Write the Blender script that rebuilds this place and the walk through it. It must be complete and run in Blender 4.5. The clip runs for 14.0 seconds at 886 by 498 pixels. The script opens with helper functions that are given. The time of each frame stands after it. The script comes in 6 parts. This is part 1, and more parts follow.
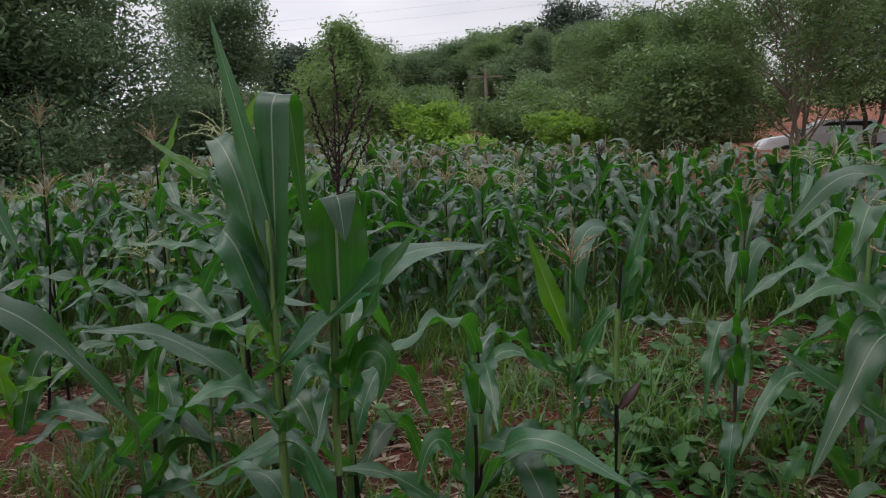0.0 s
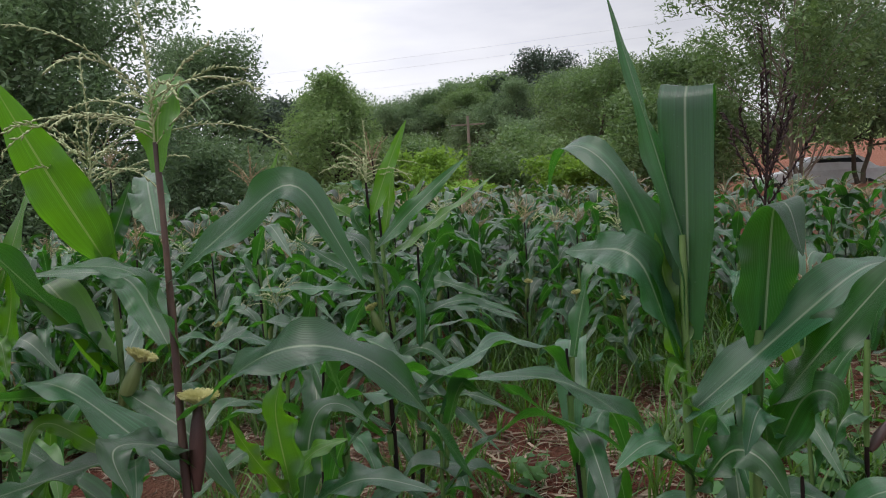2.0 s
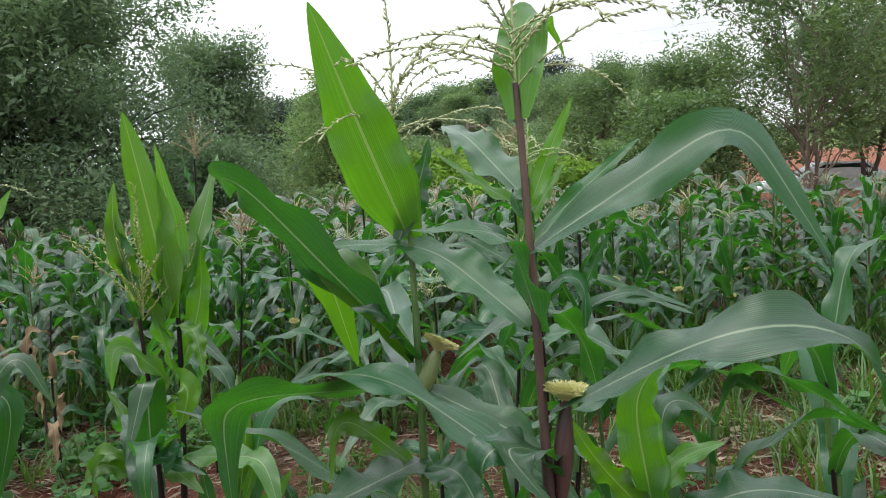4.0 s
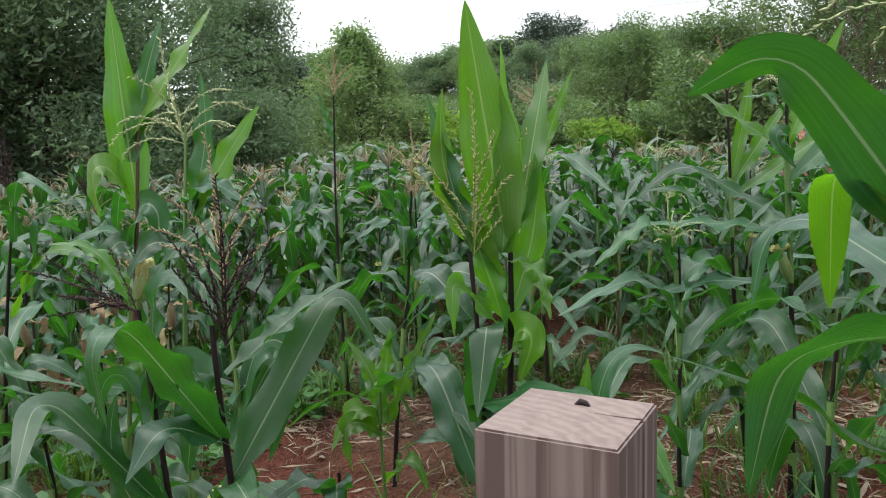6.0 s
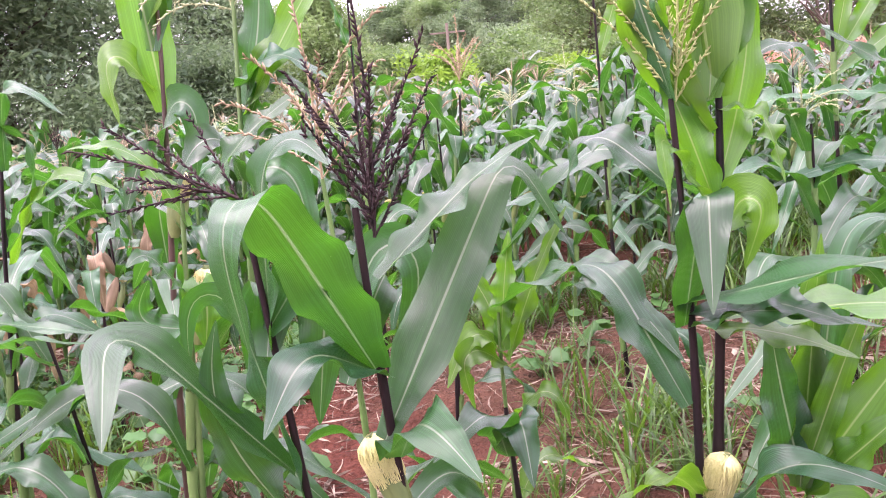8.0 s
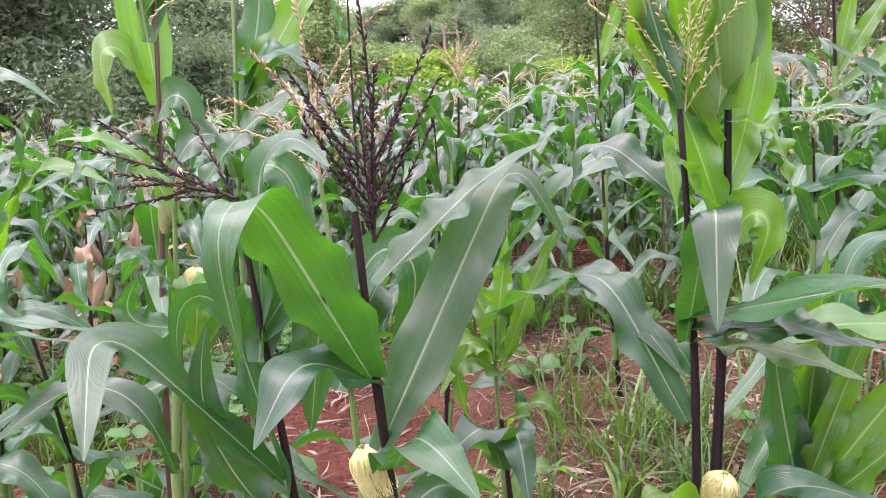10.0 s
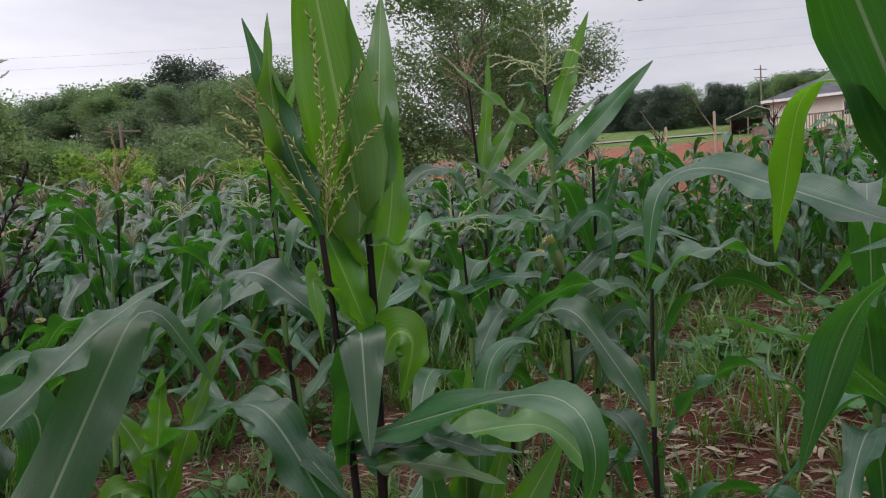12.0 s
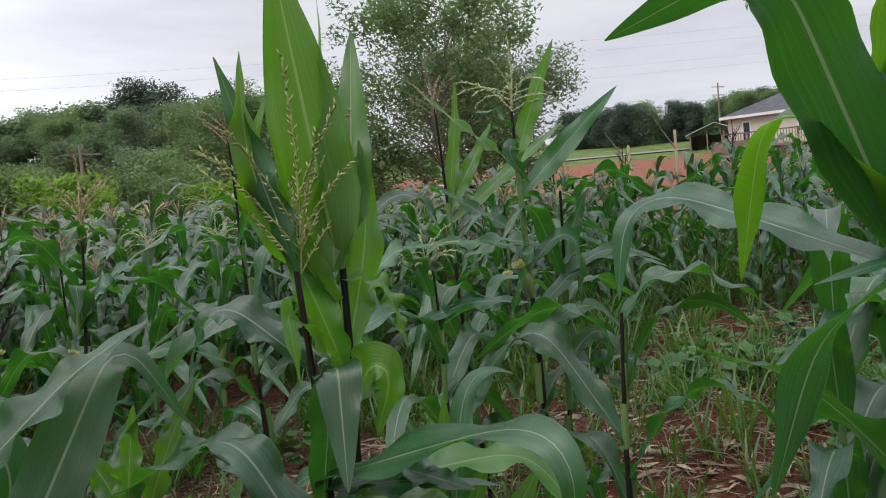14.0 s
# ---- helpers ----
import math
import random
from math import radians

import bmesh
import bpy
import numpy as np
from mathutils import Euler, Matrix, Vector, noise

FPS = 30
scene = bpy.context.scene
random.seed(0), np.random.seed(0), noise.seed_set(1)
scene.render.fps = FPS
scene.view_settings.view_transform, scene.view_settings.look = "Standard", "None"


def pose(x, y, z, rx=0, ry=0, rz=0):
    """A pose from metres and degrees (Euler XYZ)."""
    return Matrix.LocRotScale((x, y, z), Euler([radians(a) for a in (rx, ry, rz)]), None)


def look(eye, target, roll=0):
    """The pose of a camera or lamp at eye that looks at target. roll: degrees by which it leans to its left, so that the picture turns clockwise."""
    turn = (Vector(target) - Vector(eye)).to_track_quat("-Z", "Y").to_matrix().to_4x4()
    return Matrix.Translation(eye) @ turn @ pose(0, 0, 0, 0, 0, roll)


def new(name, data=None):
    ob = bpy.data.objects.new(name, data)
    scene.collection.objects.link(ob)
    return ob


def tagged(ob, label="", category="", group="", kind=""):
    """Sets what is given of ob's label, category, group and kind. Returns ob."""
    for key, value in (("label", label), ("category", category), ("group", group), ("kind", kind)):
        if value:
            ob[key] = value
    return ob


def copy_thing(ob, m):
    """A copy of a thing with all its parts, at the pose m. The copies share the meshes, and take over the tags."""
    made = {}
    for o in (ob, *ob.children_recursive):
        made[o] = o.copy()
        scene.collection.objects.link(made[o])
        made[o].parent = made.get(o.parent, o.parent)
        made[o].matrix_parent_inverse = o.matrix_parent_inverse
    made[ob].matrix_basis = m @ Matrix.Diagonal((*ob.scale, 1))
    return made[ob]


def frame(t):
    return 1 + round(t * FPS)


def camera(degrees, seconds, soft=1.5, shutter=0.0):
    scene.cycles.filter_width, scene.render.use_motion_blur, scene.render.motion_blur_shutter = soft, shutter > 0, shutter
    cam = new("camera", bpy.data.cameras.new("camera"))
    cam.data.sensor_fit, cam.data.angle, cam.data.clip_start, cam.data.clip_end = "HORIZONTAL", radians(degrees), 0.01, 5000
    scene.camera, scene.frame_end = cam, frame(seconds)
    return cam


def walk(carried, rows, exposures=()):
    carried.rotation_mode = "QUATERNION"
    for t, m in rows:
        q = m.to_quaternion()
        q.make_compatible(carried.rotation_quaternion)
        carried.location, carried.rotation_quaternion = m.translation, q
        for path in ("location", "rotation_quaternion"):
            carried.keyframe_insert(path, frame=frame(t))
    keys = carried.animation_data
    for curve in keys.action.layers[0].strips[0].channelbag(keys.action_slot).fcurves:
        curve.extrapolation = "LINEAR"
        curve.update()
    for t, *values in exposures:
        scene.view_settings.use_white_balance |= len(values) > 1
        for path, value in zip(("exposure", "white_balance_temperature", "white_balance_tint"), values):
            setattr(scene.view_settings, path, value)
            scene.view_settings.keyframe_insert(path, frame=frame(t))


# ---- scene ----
cam = camera(60.3, 14.0, 1.05)
PATH = [
    (0, (0.482, -0.173, 2.025), (0.163, 1.782, 1.746), -1.8),
    (0.5, (0.198, -0.14, 2.015), (-0.123, 1.816, 1.747), -1.3),
    (1, (-0.055, -0.052, 2.003), (-0.394, 1.906, 1.777), -2.2),
    (1.5, (-0.229, -0.016, 1.992), (-0.567, 1.947, 1.805), -2.4),
    (2, (-0.451, -0.009, 1.973), (-0.689, 1.97, 1.818), -3.3),
    (2.2, (-0.531, -0.012, 1.969), (-0.738, 1.971, 1.811), -2.6),
    (4.3, (-1.39, 0.217, 1.893), (-1.584, 2.202, 1.747), -2.7),
    (4.5, (-1.478, 0.241, 1.867), (-1.675, 2.222, 1.669), -2.0),
    (5, (-1.697, 0.338, 1.847), (-1.901, 2.316, 1.629), -1.8),
    (5.4, (-1.938, 0.38, 1.835), (-2.08, 2.365, 1.635), -0.9),
    (5.5, (-1.953, 0.389, 1.837), (-2.158, 2.366, 1.612), -1.6),
    (5.6, (-2.04, 0.398, 1.838), (-2.224, 2.377, 1.612), -1.5),
    (5.8, (-2.142, 0.397, 1.844), (-2.333, 2.376, 1.621), -0.8),
    (6, (-2.228, 0.423, 1.834), (-2.421, 2.4, 1.594), -1.7),
    (6.2, (-2.31, 0.471, 1.806), (-2.488, 2.449, 1.568), -0.6),
    (6.5, (-2.425, 0.58, 1.745), (-2.613, 2.557, 1.503), -2.2),
    (7, (-2.556, 0.683, 1.666), (-2.745, 2.652, 1.372), -2.6),
    (7.5, (-2.671, 0.779, 1.64), (-2.791, 2.748, 1.311), -4.9),
    (8, (-2.693, 0.848, 1.625), (-2.8, 2.812, 1.262), -5.3),
    (8.2, (-2.683, 0.879, 1.622), (-2.794, 2.84, 1.245), -5.4),
    (10.3, (-2.712, 0.886, 1.635), (-2.766, 2.853, 1.28), -2.6),
    (10.5, (-2.703, 0.897, 1.642), (-2.642, 2.87, 1.324), -2.2),
    (11, (-2.671, 0.901, 1.655), (-2.348, 2.861, 1.421), -2.0),
    (11.5, (-2.638, 0.91, 1.665), (-2.088, 2.822, 1.464), -2.9),
    (12, (-2.618, 0.905, 1.676), (-1.915, 2.77, 1.512), -3.9),
    (12.5, (-2.608, 0.901, 1.693), (-1.862, 2.753, 1.583), -4.9),
    (13, (-2.602, 0.901, 1.709), (-1.833, 2.746, 1.643), -5.6),
    (13.5, (-2.606, 0.898, 1.714), (-1.817, 2.734, 1.653), -5.9),
    (14, (-2.632, 0.9, 1.705), (-1.844, 2.734, 1.583), -4.7),
]
EXPOSURES = [(0, -0.55, 6500, 13), (0.6, -0.15, 6500, 12), (1.5, -0.28, 6500, 11), (2.2, -0.32, 6500, 10), (4.3, 0.42, 6500, 5), (5, 0.55, 6500, 5), (6.2, 0.30, 6500, 5), (6.6, 0.54, 6500, 9), (7, 1.0, 6500, 17), (7.5, 1.48, 6500, 36), (8.2, 1.68, 6500, 43), (10.3, 1.35, 6500, 31), (10.5, 0.75, 6500, 27), (10.8, -0.1, 6500, 22), (11, -0.62, 6500, 21), (11.6, -0.44, 6500, 16), (12.5, -0.18, 6500, 12), (14, -0.16, 6500, 11)]
walk(cam, [(t, look(e, g, r)) for t, e, g, r in PATH], EXPOSURES)

# ---- light ----
world = bpy.data.worlds.new("overcast_sky")
scene.world = world
world.use_nodes = True
wn, wl = world.node_tree.nodes, world.node_tree.links
wn.clear()
w_out = wn.new("ShaderNodeOutputWorld")
w_bg = wn.new("ShaderNodeBackground")
w_sky = wn.new("ShaderNodeTexSky")
w_sky.sky_type = "NISHITA"
w_sky.sun_disc = False
w_sky.sun_elevation = radians(56)
w_sky.sun_rotation = radians(-108)
w_geo = wn.new("ShaderNodeTexCoord")
w_map = wn.new("ShaderNodeMapping")
w_map.inputs["Scale"].default_value = (1.0, 1.0, 4.5)
w_noise = wn.new("ShaderNodeTexNoise")
w_noise.inputs["Scale"].default_value = 2.6
w_noise.inputs["Detail"].default_value = 6
w_noise.inputs["Roughness"].default_value = 0.55
w_ramp = wn.new("ShaderNodeValToRGB")
w_ramp.color_ramp.elements[0].position = 0.30
w_ramp.color_ramp.elements[0].color = (7.6, 7.7, 8.6, 1)
w_ramp.color_ramp.elements[1].position = 0.55
w_ramp.color_ramp.elements[1].color = (9.6, 9.6, 10.2, 1)
# an overcast sky is brighter overhead than at the horizon
w_sep = wn.new("ShaderNodeSeparateXYZ")
w_lift = wn.new("ShaderNodeMapRange")
w_lift.inputs["From Min"].default_value, w_lift.inputs["From Max"].default_value = 0.30, 0.95
w_lift.inputs["To Min"].default_value, w_lift.inputs["To Max"].default_value = 1.0, 2.7
# and towards the veiled sun
w_side = wn.new("ShaderNodeVectorMath")
w_side.operation = "DOT_PRODUCT"
w_side.inputs[1].default_value = (-0.55, 0.80, 0.25)
w_veil = wn.new("ShaderNodeMapRange")
w_veil.inputs["From Min"].default_value, w_veil.inputs["From Max"].default_value = 0.72, 0.96
w_veil.inputs["To Min"].default_value, w_veil.inputs["To Max"].default_value = 0.98, 1.50
w_both = wn.new("ShaderNodeMath")
w_both.operation = "MULTIPLY"
w_high = wn.new("ShaderNodeVectorMath")
w_high.operation = "SCALE"
w_mix = wn.new("ShaderNodeMix")
w_mix.data_type = "RGBA"
w_mix.inputs[0].default_value = 0.90
wl.new(w_geo.outputs["Generated"], w_map.inputs["Vector"])
wl.new(w_map.outputs["Vector"], w_noise.inputs["Vector"])
wl.new(w_noise.outputs["Fac"], w_ramp.inputs["Fac"])
wl.new(w_sky.outputs["Color"], w_mix.inputs[6])
wl.new(w_geo.outputs["Generated"], w_sep.inputs["Vector"])
wl.new(w_sep.outputs["Z"], w_lift.inputs["Value"])
wl.new(w_ramp.outputs["Color"], w_high.inputs[0])
wl.new(w_geo.outputs["Generated"], w_side.inputs[0])
wl.new(w_side.outputs["Value"], w_veil.inputs["Value"])
wl.new(w_lift.outputs["Result"], w_both.inputs[0])
wl.new(w_veil.outputs["Result"], w_both.inputs[1])
wl.new(w_both.outputs["Value"], w_high.inputs["Scale"])
wl.new(w_high.outputs["Vector"], w_mix.inputs[7])
wl.new(w_mix.outputs[2], w_bg.inputs["Color"])
w_bg.inputs["Strength"].default_value = 0.10
wl.new(w_bg.outputs["Background"], w_out.inputs["Surface"])

sun = new("sun", bpy.data.lights.new("sun", "SUN"))
sun.data.energy = 1.7
sun.data.angle = radians(34)
sun.data.color = (1.0, 0.96, 0.9)
sun.matrix_world = look((-12, 0, 19), (0, 4, 0))


# ---- materials ----
def material(name):
    m = bpy.data.materials.new(name)
    m.use_nodes = True
    m.node_tree.nodes.clear()
    return m, m.node_tree.nodes, m.node_tree.links


def node(nodes, kind, **values):
    n = nodes.new(kind)
    for key, value in values.items():
        n.inputs[key.replace("_", " ")].default_value = value
    return n


def mixed(nodes, links, fac, a, b, blend="MIX"):
    n = nodes.new("ShaderNodeMix")
    n.data_type, n.blend_type = "RGBA", blend
    for socket, value in ((n.inputs[0], fac), (n.inputs[6], a), (n.inputs[7], b)):
        if isinstance(value, bpy.types.NodeSocket):
            links.new(value, socket)
        else:
            socket.default_value = value if isinstance(value, float) else (*value, 1)
    return n.outputs[2]


def ramp(nodes, links, fac, stops):
    n = nodes.new("ShaderNodeValToRGB")
    while len(n.color_ramp.elements) < len(stops):
        n.color_ramp.elements.new(0.5)
    for e, (p, c) in zip(n.color_ramp.elements, stops):
        e.position, e.color = p, (*c, 1) if len(c) == 3 else c
    links.new(fac, n.inputs["Fac"])
    return n.outputs["Color"]


def noise_of(nodes, links, scale, detail=4, coords="Object", stretch=None):
    tc = nodes.new("ShaderNodeTexCoord")
    out = tc.outputs[coords]
    if stretch:
        mp = nodes.new("ShaderNodeMapping")
        mp.inputs["Scale"].default_value = stretch
        links.new(out, mp.inputs["Vector"])
        out = mp.outputs["Vector"]
    n = node(nodes, "ShaderNodeTexNoise", Scale=scale, Detail=detail)
    links.new(out, n.inputs["Vector"])
    return n.outputs["Fac"]


def bumped(nodes, links, height, strength, distance=0.01):
    b = node(nodes, "ShaderNodeBump", Strength=strength, Distance=distance)
    links.new(height, b.inputs["Height"])
    return b.outputs["Normal"]


def leaf_material(name, dark, light, rib, glow, through_part=0.35, rough=0.38, island=False, veins=34.0, gloss=1.0):
    """A long grass-like leaf: its UV runs across (x) and along (y) the blade."""
    m, n, l = material(name)
    uv = n.new("ShaderNodeUVMap")
    sep = n.new("ShaderNodeSeparateXYZ")
    l.new(uv.outputs["UV"], sep.inputs["Vector"])
    if island:
        rnd = n.new("ShaderNodeNewGeometry").outputs["Random Per Island"]
    else:
        rnd = n.new("ShaderNodeObjectInfo").outputs["Random"]
    # blotches along the blade
    blot = noise_of(n, l, 9.0, 4)
    base = mixed(n, l, blot, dark, light)
    # parallel veins
    mul = n.new("ShaderNodeMath")
    mul.operation = "MULTIPLY"
    l.new(sep.outputs["X"], mul.inputs[0])
    mul.inputs[1].default_value = veins * 6.283
    sn = n.new("ShaderNodeMath")
    sn.operation = "SINE"
    l.new(mul.outputs[0], sn.inputs[0])
    vein = n.new("ShaderNodeMapRange")
    vein.inputs["From Min"].default_value = -1.0
    l.new(sn.outputs[0], vein.inputs["Value"])
    vf = n.new("ShaderNodeMath")
    vf.operation = "MULTIPLY"
    l.new(vein.outputs["Result"], vf.inputs[0])
    vf.inputs[1].default_value = 0.26
    base = mixed(n, l, vf.outputs[0], base, tuple(c * 1.5 for c in light))
    # uneven fibres running along the blade
    lay = n.new("ShaderNodeMapping")
    lay.inputs["Scale"].default_value = (1.0, 0.035, 1.0)
    l.new(uv.outputs["UV"], lay.inputs["Vector"])
    shift = n.new("ShaderNodeVectorMath")
    shift.operation = "ADD"
    l.new(lay.outputs["Vector"], shift.inputs[0])
    l.new(rnd, shift.inputs[1])
    fibre = node(n, "ShaderNodeTexNoise", Scale=veins * 0.55, Detail=4.0, Roughness=0.65)
    l.new(shift.outputs["Vector"], fibre.inputs["Vector"])
    base = mixed(n, l, ramp(n, l, fibre.outputs["Fac"], [(0.36, (0.5, 0.5, 0.5)), (0.52, (0, 0, 0))]), base, tuple(c * 0.5 for c in dark))
    base = mixed(n, l, ramp(n, l, fibre.outputs["Fac"], [(0.55, (0, 0, 0)), (0.68, (0.5, 0.5, 0.5))]), base, tuple(c * 1.9 for c in light))
    # chewed and dusty specks
    speck = noise_of(n, l, 170.0, 2)
    base = mixed(n, l, ramp(n, l, speck, [(0.70, (0, 0, 0)), (0.76, (0.55, 0.55, 0.55))]), base, tuple(min(1.0, c * 0.8 + 0.10) for c in light))
    hue = node(n, "ShaderNodeHueSaturation")
    l.new(base, hue.inputs["Color"])
    mr = n.new("ShaderNodeMapRange")
    mr.inputs["To Min"].default_value, mr.inputs["To Max"].default_value = 0.478, 0.518
    l.new(rnd, mr.inputs["Value"])
    l.new(mr.outputs["Result"], hue.inputs["Hue"])
    mv = n.new("ShaderNodeMapRange")
    mv.inputs["To Min"].default_value, mv.inputs["To Max"].default_value = (0.36, 1.5) if island else (0.62, 1.38)
    wn_ = n.new("ShaderNodeTexWhiteNoise")
    wn_.noise_dimensions = "1D"
    l.new(rnd, wn_.inputs["W"])
    l.new(wn_.outputs["Value"], mv.inputs["Value"])
    l.new(mv.outputs["Result"], hue.inputs["Value"])
    # pale midrib
    off = n.new("ShaderNodeMath")
    off.operation = "SUBTRACT"
    l.new(sep.outputs["X"], off.inputs[0])
    off.inputs[1].default_value = 0.5
    ab = n.new("ShaderNodeMath")
    ab.operation = "ABSOLUTE"
    l.new(off.outputs[0], ab.inputs[0])
    ribm = n.new("ShaderNodeMapRange")
    ribm.inputs["From Min"].default_value, ribm.inputs["From Max"].default_value = 0.011, 0.03
    ribm.inputs["To Min"].default_value, ribm.inputs["To Max"].default_value = 0.52, 0.0
    l.new(ab.outputs[0], ribm.inputs["Value"])
    col = mixed(n, l, ribm.outputs["Result"], hue.outputs["Color"], rib)
    p = node(n, "ShaderNodeBsdfPrincipled", Roughness=rough)
    p.inputs["Specular IOR Level"].default_value = gloss
    p.inputs["Coat Weight"].default_value = 0.2 * gloss
    p.inputs["Coat Roughness"].default_value = 0.3
    l.new(col, p.inputs["Base Color"])
    grain = noise_of(n, l, 60.0, 3)
    add = n.new("ShaderNodeMath")
    add.operation = "ADD"
    l.new(grain, add.inputs[0])
    l.new(vein.outputs["Result"], add.inputs[1])
    more = n.new("ShaderNodeMath")
    more.operation = "MULTIPLY_ADD"
    l.new(fibre.outputs["Fac"], more.inputs[0])
    more.inputs[1].default_value = 2.5
    l.new(add.outputs[0], more.inputs[2])
    l.new(bumped(n, l, more.outputs[0], 0.24, 0.0022), p.inputs["Normal"])
    tr = n.new("ShaderNodeBsdfTranslucent")
    l.new(mixed(n, l, ribm.outputs["Result"], glow, rib), tr.inputs["Color"])
    sh = n.new("ShaderNodeMixShader")
    sh.inputs["Fac"].default_value = through_part
    l.new(p.outputs["BSDF"], sh.inputs[1])
    l.new(tr.outputs["BSDF"], sh.inputs[2])
    out = n.new("ShaderNodeOutputMaterial")
    l.new(sh.outputs["Shader"], out.inputs["Surface"])
    return m


def plain_material(name, a, b, scale=6.0, rough=0.8, bump=0.3, detail=5, stretch=None, metal=0.0, island=False, coords="Object", spread=0.15, distance=0.01, spec=0.5):
    """Two tones broken up by noise at two scales, with fine relief."""
    m, n, l = material(name)
    big = noise_of(n, l, scale, detail, coords, stretch)
    fine = noise_of(n, l, scale * 9, 3, coords, stretch)
    col = mixed(n, l, ramp(n, l, big, [(0.35, (0, 0, 0)), (0.68, (1, 1, 1))]), a, b)
    col = mixed(n, l, ramp(n, l, fine, [(0.3, (0, 0, 0)), (0.75, (0.35, 0.35, 0.35))]), col, tuple(c * 0.6 for c in a))
    hue = node(n, "ShaderNodeHueSaturation")
    l.new(col, hue.inputs["Color"])
    mv = n.new("ShaderNodeMapRange")
    mv.inputs["To Min"].default_value, mv.inputs["To Max"].default_value = 1 - spread, 1 + spread
    src = n.new("ShaderNodeNewGeometry").outputs["Random Per Island"] if island else n.new("ShaderNodeObjectInfo").outputs["Random"]
    l.new(src, mv.inputs["Value"])
    l.new(mv.outputs["Result"], hue.inputs["Value"])
    p = node(n, "ShaderNodeBsdfPrincipled", Roughness=rough, Metallic=metal)
    p.inputs["Specular IOR Level"].default_value = spec
    l.new(hue.outputs["Color"], p.inputs["Base Color"])
    l.new(bumped(n, l, fine, bump, distance), p.inputs["Normal"])
    out = n.new("ShaderNodeOutputMaterial")
    l.new(p.outputs["BSDF"], out.inputs["Surface"])
    return m


def foliage_material(name, dark, light, glow, through_part=0.3, rough=0.5):
    """Tree leaves, each blade an island of the crown's mesh."""
    m, n, l = material(name)
    rnd = n.new("ShaderNodeNewGeometry").outputs["Random Per Island"]
    big = noise_of(n, l, 0.45, 3)
    col = mixed(n, l, rnd, dark, light)
    col = mixed(n, l, ramp(n, l, big, [(0.35, (0, 0, 0)), (0.7, (0.6, 0.6, 0.6))]), col, light)
    own = n.new("ShaderNodeMapRange")
    own.inputs["To Min"].default_value, own.inputs["To Max"].default_value = 0.75, 1.25
    l.new(n.new("ShaderNodeObjectInfo").outputs["Random"], own.inputs["Value"])
    tone = node(n, "ShaderNodeHueSaturation")
    l.new(own.outputs["Result"], tone.inputs["Value"])
    l.new(col, tone.inputs["Color"])
    p = node(n, "ShaderNodeBsdfPrincipled", Roughness=rough)
    p.inputs["Specular IOR Level"].default_value = 0.25
    l.new(tone.outputs["Color"], p.inputs["Base Color"])
    tr = n.new("ShaderNodeBsdfTranslucent")
    tr.inputs["Color"].default_value = (*glow, 1)
    sh = n.new("ShaderNodeMixShader")
    sh.inputs["Fac"].default_value = through_part
    l.new(p.outputs["BSDF"], sh.inputs[1])
    l.new(tr.outputs["BSDF"], sh.inputs[2])
    out = n.new("ShaderNodeOutputMaterial")
    l.new(sh.outputs["Shader"], out.inputs["Surface"])
    return m


CORN_LEAF = leaf_material("corn_leaf", (0.007, 0.034, 0.014), (0.025, 0.098, 0.036), (0.32, 0.40, 0.25), (0.060, 0.27, 0.010), 0.30, 0.29, gloss=0.62)
# young blades, and some older ones with backlight put into the colour
YOUNG_OR_BACKLIT_LEAF = leaf_material("young_or_backlit_corn_leaf", (0.022, 0.080, 0.009), (0.058, 0.155, 0.017), (0.36, 0.46, 0.18), (0.17, 0.46, 0.010), 0.38, 0.34, gloss=0.7)
FIELD_LEAF = leaf_material("field_corn_leaf", (0.005, 0.020, 0.009), (0.032, 0.098, 0.034), (0.18, 0.25, 0.12), (0.055, 0.22, 0.010), 0.24, 0.28, island=True, veins=12.0, gloss=0.66)
DRY_LEAF = leaf_material("dry_corn_leaf", (0.17, 0.125, 0.07), (0.27, 0.21, 0.12), (0.36, 0.30, 0.19), (0.26, 0.19, 0.09), 0.25, 0.7, gloss=0.2)
GRASS = leaf_material("grass_blade", (0.022, 0.065, 0.010), (0.075, 0.165, 0.028), (0.14, 0.24, 0.05), (0.13, 0.29, 0.02), 0.32, 0.45, island=True, veins=3.0, gloss=0.5)
WEED = foliage_material("weed_leaf", (0.02, 0.07, 0.022), (0.06, 0.15, 0.04), (0.08, 0.24, 0.025), 0.25, 0.4)
STALK_DARK = plain_material("purple_stalk", (0.008, 0.006, 0.007), (0.026, 0.014, 0.014), 14, 0.5, 0.2, stretch=(1, 1, 0.25), spec=0.2)
STALK_RED = plain_material("reddish_stalk", (0.05, 0.025, 0.022), (0.13, 0.075, 0.05), 14, 0.45, 0.2, stretch=(1, 1, 0.25))
STALK_GREEN = plain_material("green_stalk", (0.07, 0.15, 0.035), (0.14, 0.23, 0.07), 12, 0.45, 0.2, stretch=(1, 1, 0.25))
FIELD_STALK = plain_material("field_stalk", (0.03, 0.04, 0.02), (0.10, 0.13, 0.05), 5, 0.6, 0.2, island=True)
TASSEL_DARK = plain_material("dark_tassel", (0.012, 0.007, 0.008), (0.075, 0.045, 0.042), 60, 0.75, 0.3, spec=0.2)
TASSEL_PALE = plain_material("pale_tassel", (0.30, 0.36, 0.17), (0.50, 0.52, 0.30), 60, 0.7, 0.3)
TASSEL_TAN = plain_material("tan_tassel", (0.26, 0.19, 0.10), (0.42, 0.33, 0.2), 60, 0.75, 0.3)
